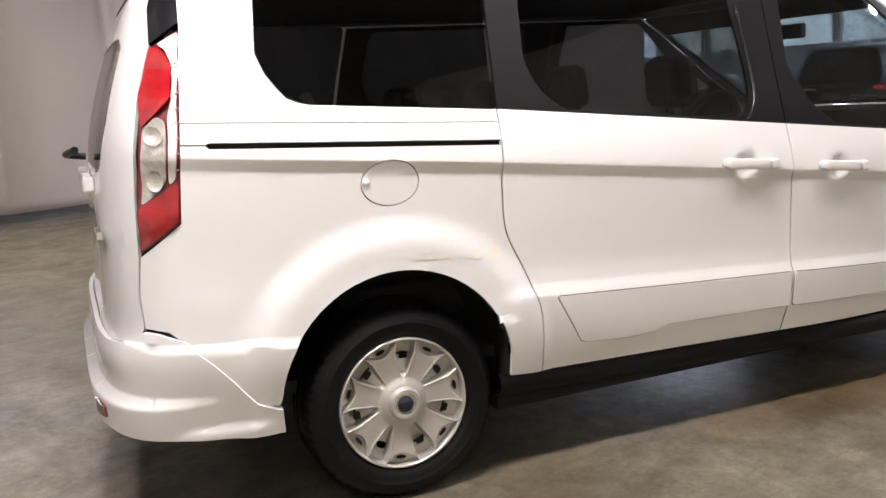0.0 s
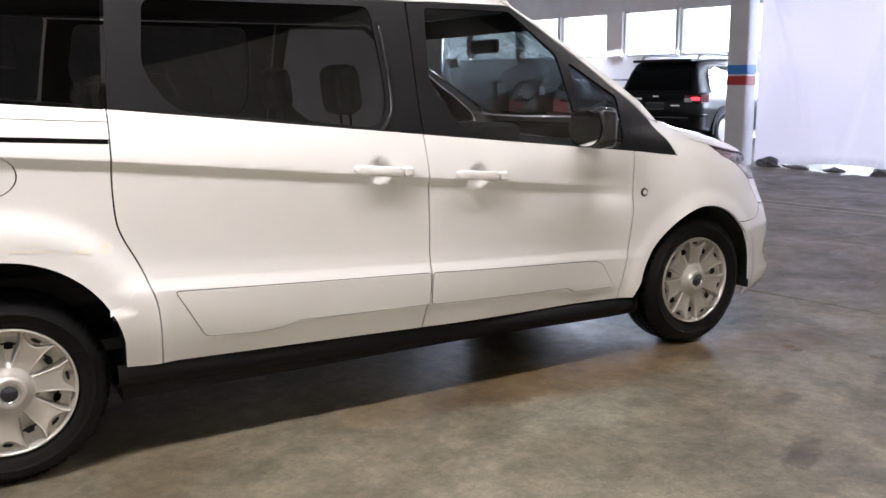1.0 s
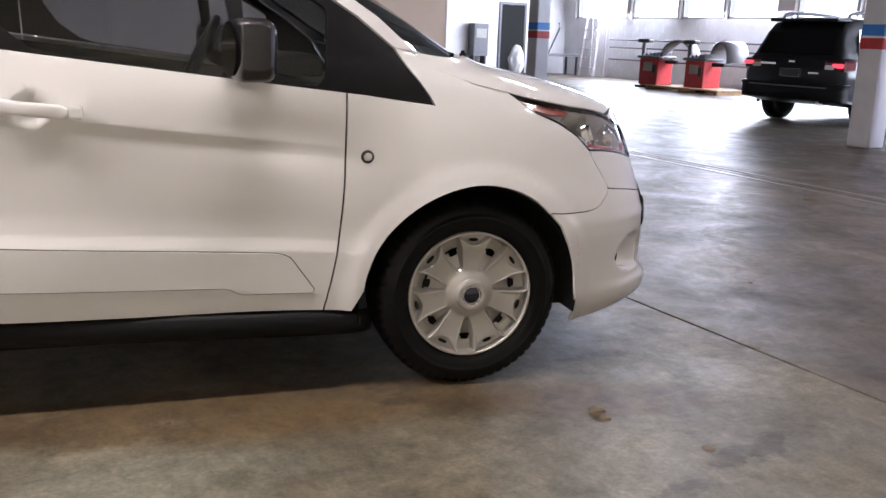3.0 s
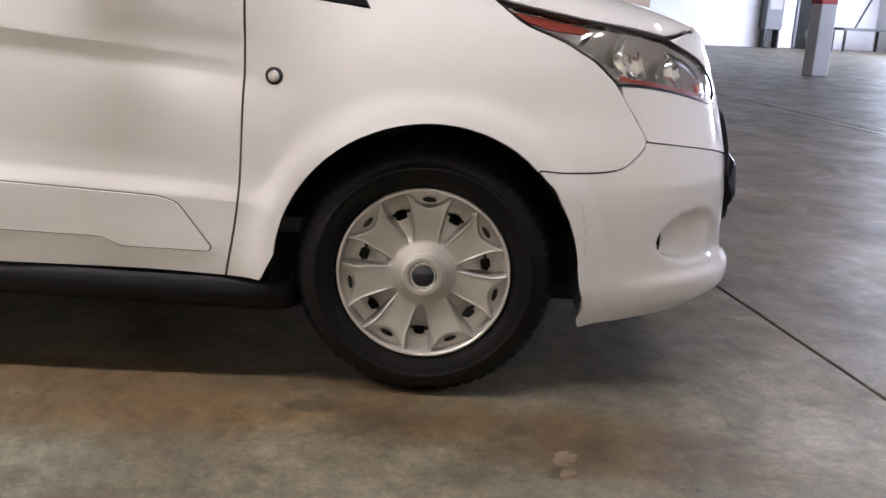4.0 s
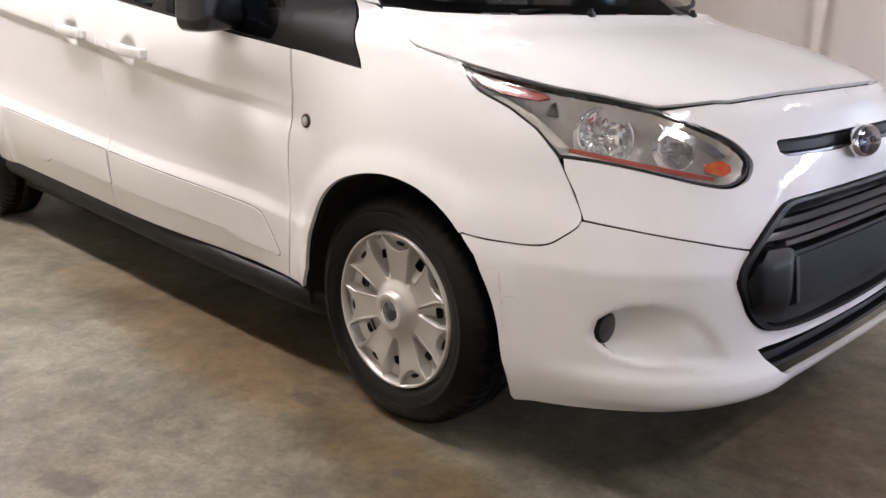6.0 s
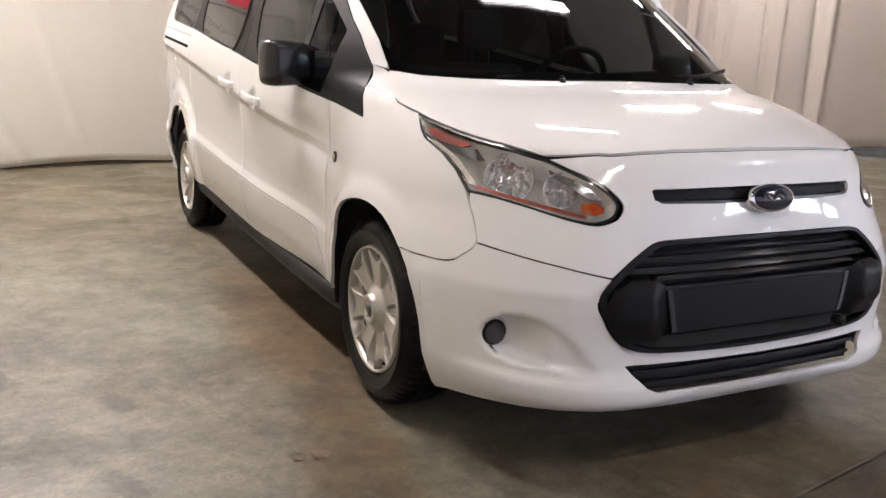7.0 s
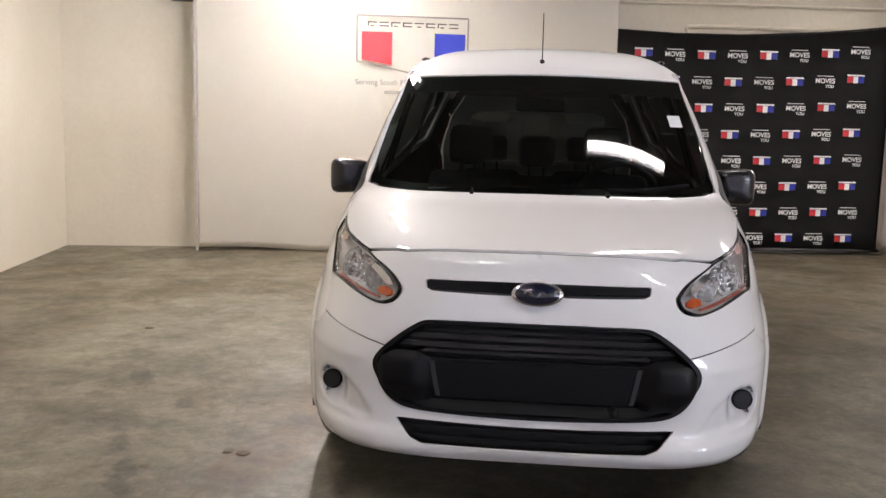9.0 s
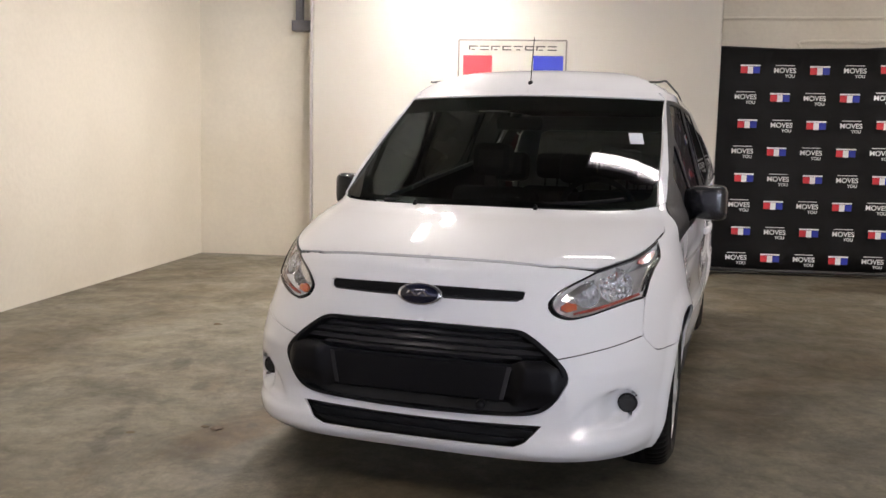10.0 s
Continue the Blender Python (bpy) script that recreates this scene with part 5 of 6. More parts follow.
def setting(name, bm, mat, label="", category="", kind="structure"):
    ob = part(name, bm, mat, None, smooth=False, m=ROOM)
    return tagged(ob, label, category, "", kind)


# ground: concrete slabs with open joints over a dark bed
JOINTS_X = [-3.45, 4.05, 7.78, 14.0, 21.25]
floor = setting("floor", boxed(-3.5, 21.4, -9.2, 23.1, -.30, -.014), STEEL, "worn grey-brown concrete floor with stains and slab joints", "floor")
for a, b in zip(JOINTS_X, JOINTS_X[1:]):
    bm = bmesh.new()
    box(bm, a + .005, b - .005, -9.1, 23.0, -.12, 0.0, .004)
    part("slab", bm, FLOOR, floor)
# the ledge strips of the old channel across the floor
for dx in (-.12, .12):
    setting("floor_strip", boxed(7.78 + dx - .022, 7.78 + dx + .022, -8.6, 14, -.004, .004, .002), material("worn_metal_strip", (.34, .31, .27), .5, .3, var=.6, scale=4), "pale worn strip let into the floor", "floor strip")

setting("wall_west", boxed(BACK_X - .25, BACK_X, LEFT_Y - .25, 23.1, 0, CEIL_Z), WALL, "cream painted wall", "wall")
setting("wall_south", boxed(BACK_X, 9.6, LEFT_Y - .25, LEFT_Y, 0, CEIL_Z), WALL, "cream painted wall with scuffs and a hole", "wall")
setting("wall_south_step", boxed(9.35, 9.6, -9.2, LEFT_Y - .25, 0, CEIL_Z), WALL, "cream painted wall", "wall")
setting("wall_south_far", boxed(9.6, 21.1, -9.2, -8.95, 0, CEIL_Z), WHITE_WALL, "white painted wall", "wall")
setting("wall_north", boxed(-3.3, 21.1, END_Y, END_Y + .25, 0, CEIL_Z), WHITE_WALL, "white painted end wall", "wall")
setting("ceiling", boxed(-3.6, 21.4, -9.3, 23.3, CEIL_Z, CEIL_Z + .2), CEILING, "dark unlit ceiling", "ceiling")

# far wall with a band of tall windows
# windows from y 6.4 down are unseen, added to backlight the plastic curtain
WINDOWS = [(22.3, 19.55), (19.35, 17.2), (17.1, 15.35), (15.25, 13.42), (12.85, 11.0), (10.9, 9.0), (8.9, 7.0), (6.4, 4.5), (4.4, 2.5), (2.4, .5), (-.1, -2.0), (-2.1, -4.0), (-4.1, -6.0), (-6.6, -8.5)]
SILL_Z, HEAD_Z = 1.92, 3.22
far = setting("wall_east", boxed(FAR_X, FAR_X + .3, -9.2, 23.1, 0, SILL_Z), WHITE_WALL, "white painted block wall under a band of windows", "wall")
setting("wall_east_head", boxed(FAR_X, FAR_X + .3, -9.2, 23.1, HEAD_Z, CEIL_Z), WHITE_WALL, "white wall above the windows", "wall")
edges = [23.1] + [y for w in WINDOWS for y in w] + [-9.2]
for a, b in zip(edges[0::2], edges[1::2]):
    setting("window_pier", boxed(FAR_X - .06, FAR_X + .3, b, a, SILL_Z, HEAD_Z), WHITE_WALL, "white pier between windows", "wall")
# block courses of the far wall, each a shallow raised block
course = bmesh.new()
for row in range(9):
    y = 10.0 + (.2 if row % 2 else 0)
    while y < 22.6:
        box(course, FAR_X - .006, FAR_X + .004, y + .006, y + .394, row * .2 + .106, row * .2 + .294)
        y += .4
tagged(part("wall_block", course, WHITE_WALL, far), kind="stuff")
WINDOW_GLASS = glass("window_glass", (0.92, 0.94, 0.96))
for n, (y1, y0) in enumerate(WINDOWS):
    w = setting(f"window_{n + 1}", boxed(FAR_X + .05, FAR_X + .11, y0, y0 + .05, SILL_Z, HEAD_Z), WHITE_WALL, "tall bright window with thin metal bars, in a band carried on unseen behind the curtain", "window")
    part("window_frame", box(box(boxed(FAR_X + .05, FAR_X + .11, y1 - .05, y1, SILL_Z, HEAD_Z), FAR_X + .05, FAR_X + .11, y0, y1, SILL_Z, SILL_Z + .05), FAR_X + .05, FAR_X + .11, y0, y1, HEAD_Z - .05, HEAD_Z), WHITE_WALL, w)
    part("pane", boxed(FAR_X + .07, FAR_X + .076, y0 + .05, y1 - .05, SILL_Z + .05, HEAD_Z - .05), WINDOW_GLASS, w).visible_shadow = False
    part("window_bar", boxed(FAR_X + .06, FAR_X + .09, (y0 + y1) / 2 - .008, (y0 + y1) / 2 + .008, SILL_Z + .05, HEAD_Z - .05), WHITE_WALL, w)
bm = boxed(FAR_X + 6, FAR_X + 6.1, -15, 34, -3, 14)
setting("backdrop", bm, glow("bright_overcast", (0.93, 0.95, 1.0), 4.0), "bright overcast daylight beyond the windows", "sky", kind="structure")

# pipes on the far wall, rack rail behind the machines
for z in (1.25, 1.0, .62):
    tagged(part("wall_rail", tube([(FAR_X - .12, 11.2, z), (FAR_X - .12, 20.2, z)], .025, 8), MACHINE_GREY, None, m=ROOM), "thin grey rail along the wall", "rail")

# square pillars with a blue and a red band
def pillar(x, y):
    p = thing("pillar", "grey painted square pillar with blue and red bands", "pillar", ROOM @ pose(x, y, 0), "pillars")
    part("shaft", boxed(-.15, .15, -.155, .155, 0, CEIL_Z, .02), PILLAR, p)
    part("blue_band", boxed(-.153, .153, -.158, .158, 1.328, 1.485, .02), BLUE, p)
    part("red_band", boxed(-.153, .153, -.158, .158, 1.17, 1.326, .02), RED, p)
    return p


pillar(11.30, 3.25)
pillar(11.45, 10.65)


def hanging(name, path, z0, z1, mat, label, category, waves, depth, seed, rows=14, per=40, taper=0.6, creases=()):
    """A hanging cloth along a line of room points, with folds that deepen towards the hem."""
    line = curve([Vector((x, y, 0)) for x, y in path], per)
    rnd = random.Random(seed)
    ph = [rnd.uniform(0, 6.28) for _ in range(6)]
    run, verts = 0.0, []
    bm = bmesh.new()
    for k, p in enumerate(line):
        p = Vector(p)
        a, b = Vector(line[max(k - 1, 0)]), Vector(line[min(k + 1, len(line) - 1)])
        if k:
            run += (p - Vector(line[k - 1])).length
        nrm = Vector((-(b - a).y, (b - a).x, 0)).normalized()
        col = []
        for j in range(rows + 1):
            f = j / rows
            amp = depth * (taper + (1 - taper) * (1 - f))
            fold = math.sin(run * waves + ph[0] + .6 * math.sin(run * .9 + ph[1]) + .4 * math.sin(f * 2.0 + ph[4])) + .45 * math.sin(run * waves * 2.3 + ph[2] + f) + .5 * math.sin(run * waves * .37 + ph[3])
            hem = z0 + .02 * math.sin(run * 3.1 + ph[5])
            z = hem + (z1 - hem) * f
            dent = sum(d * math.exp(-(((run - r0) - (z - 1.0) * lean) / wide) ** 2) * smooth(za, za + .5, z) * smooth(zb, zb - .5, z) for r0, lean, wide, d, za, zb in creases)
            col.append(bm.verts.new(p + nrm * (amp * fold * .6 + dent) + Vector((0, 0, z))))
        verts.append(col)
    for a, b in zip(verts, verts[1:]):
        for j in range(rows):
            bm.faces.new((a[j], b[j], b[j + 1], a[j + 1]))
    bmesh.ops.solidify(bm, geom=bm.faces[:], thickness=.003)
    ob = part(name, bm, mat, None, smooth=True, m=ROOM)
    me = ob.data
    for poly in me.polygons:                 # the thin hem stays crisp
        cs = [me.vertices[i].co for i in poly.vertices]
        poly.use_smooth = min((a - b).length for a, b in zip(cs, cs[1:] + cs[:1])) > .005
    return tagged(ob, label, category)


def to_room(x, y):
    c, s = math.cos(radians(11.5)), math.sin(radians(11.5))
    return (c * x + s * y, -s * x + c * y)


# white backdrop sheet with a printed sign
sheet = hanging("backdrop_sheet", [(-2.98, -3.0), (-2.985, -1.5), (-2.98, 0), (-2.98, 1.47)], .03, 4.1, SHEET, "large white vinyl photo backdrop with a printed sign", "backdrop", 1.1, .006, 3, 60, 50, .6, [(2.1, -.32, .035, .016, 0, 2.9), (1.35, -.55, .05, .012, -.4, 1.1), (1.0, -.6, .03, .008, -.4, .6), (3.4, .2, .06, .010, .2, 2.6), (2.65, -.25, .07, .010, -.4, 1.9)])
part("edge_bar", boxed(-3.0, -2.985, -3.03, -3.005, .0, 4.1), ALU, sheet)


def print_on(name, y0, y1, z0, z1, mat, parent, x=-2.955):
    return part(name, boxed(x, x + .003, y0, y1, z0, z1), mat, parent)


def quad(name, pts, mat, parent, x=-2.955):
    bm = bmesh.new()
    f = bm.faces.new([bm.verts.new((x, y, z)) for y, z in pts])
    g = bmesh.ops.extrude_face_region(bm, geom=[f])
    bmesh.ops.translate(bm, vec=(.003, 0, 0), verts=[v for v in g["geom"] if isinstance(v, bmesh.types.BMVert)])
    bmesh.ops.recalc_face_normals(bm, faces=bm.faces)
    return part(name, bm, mat, parent)


quad("printed_square", [(-1.295, 2.345), (-.975, 2.345), (-.975, 2.005), (-1.295, 2.055)], PRINT_RED, sheet)
quad("printed_square", [(-.525, 2.345), (-.200, 2.345), (-.200, 2.055), (-.525, 2.005)], PRINT_BLUE, sheet)
for a, b in (((-1.345, 2.51), (-.170, 2.51)), ((-1.345, 2.51), (-1.345, 2.035)), ((-.170, 2.51), (-.170, 2.035)), ((-1.345, 2.035), (-.757, 1.925)), ((-.757, 1.925), (-.170, 2.035))):
    dy, dz = b[0] - a[0], b[1] - a[1]
    ln = math.hypot(dy, dz)
    ny, nz = -dz / ln * .009, dy / ln * .009
    quad("sign_border", [(a[0] + ny, a[1] + nz), (b[0] + ny, b[1] + nz), (b[0] - ny, b[1] - nz), (a[0] - ny, a[1] - nz)], PRINT_GREY, sheet, -2.954)
for k in range(8):
    y = -1.235 + k * .123
    print_on("sign_bar", y, y + .098, 2.438, 2.450, PRINT_DARK, sheet)
    print_on("sign_bar", y + (.0 if k % 2 else .03), y + (.098 if k % 2 else .07), 2.402, 2.413, PRINT_DARK, sheet)
    if k % 3 != 1:
        print_on("sign_bar", y, y + .014, 2.402, 2.450, PRINT_DARK, sheet)


def lettering(text, size, mat, parent, m, name="lettering", bold=0.0):
    cu = bpy.data.curves.new(name, "FONT")
    cu.body, cu.size, cu.align_x, cu.extrude, cu.offset, cu.shear = text, size, "CENTER", 0.001, bold, 0.0
    ob = bpy.data.objects.new(name, cu)
    me = bpy.data.meshes.new_from_object(ob)
    bpy.data.objects.remove(ob)
    me.materials.append(mat)
    o = new(name, me)
    o.parent, o.matrix_basis = parent, m
    return o


FACE_EAST = Matrix(((0, 0, 1, 0), (1, 0, 0, 0), (0, 1, 0, 0), (0, 0, 0, 1)))
lettering("Serving South Florida for over", .082, PRINT_GREY, sheet, Matrix.Translation((-2.953, -.86, 1.795)) @ FACE_EAST)
print_on("text_bar", -.235, -.10, 1.80, 1.845, PRINT_GREY, sheet)
print_on("text_bar", -1.05, -.43, 1.705, 1.735, PRINT_GREY, sheet)

# black banner with rows of small prints
banner = hanging("black_banner", [(-3.17, 1.50), (-3.19, 2.6), (-3.18, 3.7), (-3.16, 4.75)], .05, 2.46, BLACK_CLOTH, "black cloth banner printed with small flags and slogans", "banner", 3.0, .035, 8, 10, 14, .4)
for v in banner.data.vertices:             # the top edge climbs to the tied corner
    v.co.z += v.co.z * (.022 * ((v.co.y - 2.4) / 1.4) ** 2)
part("banner_rail", tube([(-3.2, 1.45, 2.49), (-3.2, 2.2, 2.465), (-3.2, 3.0, 2.475), (-3.19, 3.9, 2.53), (-3.19, 4.8, 2.63)], .012, 8), STEEL, banner)
part("hem_bar", tube([(-3.165, 1.48, .05), (-3.165, 4.78, .05)], .02, 8), STEEL, banner)
flag_meshes = {}
for key, (y0, y1, z0, z1), mat in (("flag_red", (-.100, -.030, -.042, .028), PRINT_RED), ("flag_white", (-.028, .028, -.046, .028), PRINT_WHITE), ("flag_blue", (.030, .100, -.042, .028), PRINT_BLUE), ("flag_bar", (-.103, .103, .032, .048), PRINT_WHITE)):
    bm = boxed(0, .003, y0, y1, z0, z1)
    me = bpy.data.meshes.new(key)
    bm.to_mesh(me)
    bm.free()
    me.materials.append(mat)
    flag_meshes[key] = me
first_text, second_text = None, None
for row in range(8):
    for colm in range(9):
        y = 1.815 + colm * .362 + (.0 if row % 2 == 0 else -.035)
        z = (2.238 - row * .292) * (1 + .022 * ((y - 2.4) / 1.4) ** 2)
        if y > 4.50:
            continue
        x = -3.128
        at = Matrix.Translation((x, y, z))
        if (row + colm) % 2 == 0:
            for key, me in flag_meshes.items():
                o = new(key, me)
                o.parent, o.matrix_basis = banner, at
        else:
            if first_text is None:
                first_text = lettering("MOVES", .074, PRINT_WHITE, banner, at @ Matrix.Translation((.001, 0, -.028)) @ FACE_EAST, "slogan", .0015)
                second_text = lettering("YOU", .048, PRINT_WHITE, banner, at @ Matrix.Translation((.001, .055, -.078)) @ FACE_EAST, "slogan", .001)
            else:
                for src, off in ((first_text, (.001, 0, -.028)), (second_text, (.001, .055, -.078))):
                    o = new("slogan", src.data)
                    o.parent, o.matrix_basis = banner, at @ Matrix.Translation(off) @ FACE_EAST
            o = new("small_print", flag_meshes["flag_bar"])
            o.parent, o.matrix_basis = banner, at @ Matrix.Translation((0, 0, .030)) @ Matrix.Diagonal((1, .95, .5, 1))

# cream drapes round the van's far side, and the plastic sheet by the pillar
drape_line = [(-3.10, 4.72)] + [to_room(x, y) for x, y in ((-3.4, 4.72), (-2.65, 5.6), (-2.25, 7.0), (-1.68, 8.4), (-.85, 8.95), (1.2, 8.6), (3.1, 6.6), (4.47, 4.05))]
BUNCH = [(.10, .0, .05, -.10, -.4, 4.6), (.26, -.10, .05, .09, -.4, 4.6), (.42, -.22, .045, -.07, .2, 4.4), (.60, -.30, .05, .06, .3, 4.2), (.80, -.34, .06, -.05, .4, 3.6), (1.02, -.40, .05, .035, .5, 3.0), (1.3, -.42, .06, -.03, .6, 2.6), (1.75, .04, .035, .06, -.4, 4.6), (1.9, .05, .04, -.08, -.4, 4.6), (2.06, .03, .035, .09, -.4, 4.6), (2.22, .02, .04, -.07, -.4, 4.6), (2.45, .05, .035, .06, -.4, 4.6), (2.95, .0, .04, .07, -.4, 4.6), (3.1, .02, .04, -.08, -.4, 4.6),
         (3.6, .0, .05, .07, -.4, 4.6), (3.75, .04, .05, -.06, -.4, 4.6), (5.2, .05, .06, .06, -.4, 4.6), (6.8, -.04, .05, .05, -.4, 4.6), (7.0, .03, .06, -.07, -.4, 4.6), (8.6, .0, .05, .06, -.4, 4.6)]
hanging("cream_drape", drape_line, .13, 4.1, DRAPE, "long cream cloth drape hanging in soft folds with a bunched end", "curtain", 1.7, .05, 5, 30, 60, .45, BUNCH)
hanging("plastic_curtain", [(11.36, 3.02), (11.38, 1.0), (11.34, -1.5), (11.3, -6.5), (11.3, -8.9)], .07, 4.2, PLASTIC, "white translucent plastic curtain beside the pillar", "curtain", 1.3, .035, 11, 30, 40, .5,
        [(.55, -.30, .05, .05, .3, 4.4), (.75, -.34, .05, -.05, .3, 4.4), (1.5, .25, .05, .04, -.3, 2.2), (2.4, .0, .05, .05, -.4, 4.6), (3.4, .15, .06, -.05, -.4, 4.6)])
for k, (y, s, long) in enumerate(((2.75, .10, 1.6), (2.3, .06, 2.6), (1.75, .05, 3.0), (1.1, .07, 2.4), (.4, .05, 3.0), (-.5, .06, 2.6))):
    bm = bmesh.new()
    bmesh.ops.create_icosphere(bm, subdivisions=3, radius=s)
    for v in bm.verts:
        v.co += .9 * s * noise.noise_vector(v.co * 14 + Vector((k * 7, 0, 0)))
        v.co.y *= long
        v.co.z = max(v.co.z * .8 + .3 * s, 0.0)
    tagged(part("rubbish", bm, MACHINE_GREY, None, m=ROOM @ pose(11.30 - .03 * k, y, 0)), "dark crumpled scrap on the floor under the curtain", "scrap", "scraps")

# details of the cream walls
tagged(part("pipe_box", box(boxed(BACK_X, BACK_X + .14, -3.30, -3.05, 2.62, 2.74, .01), BACK_X, BACK_X + .08, -3.27, -3.19, 2.74, 4.3), MACHINE_GREY, None, m=ROOM), "grey conduit with a junction box on the wall", "conduit")
tagged(part("conduit", tube([(BACK_X + .03, 1.45, 2.80), (BACK_X + .03, 5.2, 2.83)], .018, 8), WALL, None, m=ROOM), "painted conduit along the wall", "conduit")
tagged(part("conduit", tube(curve([(BACK_X + .03, 2.35, 2.3), (BACK_X + .03, 2.36, 2.5), (BACK_X + .03, 2.45, 2.56), (BACK_X + .03, 3.6, 2.57), (BACK_X + .03, 5.2, 2.58)], 4), .022, 8), WALL, None, m=ROOM), "painted conduit bent along the wall", "conduit")

# ceiling tubes that light the bay, five of them unseen and added as fill
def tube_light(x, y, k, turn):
    t = thing("ceiling_tube_light", "white ceiling fitting with a lit fluorescent tube, set out of view to light the bay", "lamp", ROOM @ pose(x, y, 0, 0, 0, turn), "ceiling tubes")
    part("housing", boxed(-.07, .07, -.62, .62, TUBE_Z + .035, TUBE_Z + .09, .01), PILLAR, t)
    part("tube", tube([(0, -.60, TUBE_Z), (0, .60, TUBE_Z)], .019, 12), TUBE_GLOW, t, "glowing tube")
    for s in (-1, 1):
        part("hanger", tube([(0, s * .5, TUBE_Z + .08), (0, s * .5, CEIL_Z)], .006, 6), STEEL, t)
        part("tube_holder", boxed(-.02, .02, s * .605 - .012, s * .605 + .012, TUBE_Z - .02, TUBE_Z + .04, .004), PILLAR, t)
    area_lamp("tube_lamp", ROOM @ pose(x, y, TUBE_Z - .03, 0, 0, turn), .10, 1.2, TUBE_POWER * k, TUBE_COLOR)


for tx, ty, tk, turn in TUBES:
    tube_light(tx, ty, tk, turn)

# ---- the far workshop ----


def loft(stations, n=6):
    """A smooth hull through half profiles given at stations along x: rows of (half width, height) from the keel to the top."""
    bm = bmesh.new()
    rows = []
    for x, prof in stations:
        line = curve([(w, z) for w, z in prof], n)
        rows.append([bm.verts.new((x, -max(w, 0.0), z)) for w, z in line] + [bm.verts.new((x, max(w, 0.0), z)) for w, z in line[::-1]])
    for a, b in zip(rows, rows[1:]):
        for j in range(len(a) - 1):
            bm.faces.new((a[j], b[j], b[j + 1], a[j + 1]))
    bm.faces.new(rows[0][::-1])
    bm.faces.new(rows[-1])
    bmesh.ops.remove_doubles(bm, verts=bm.verts, dist=1e-5)
    bmesh.ops.recalc_face_normals(bm, faces=bm.faces)
    return bm


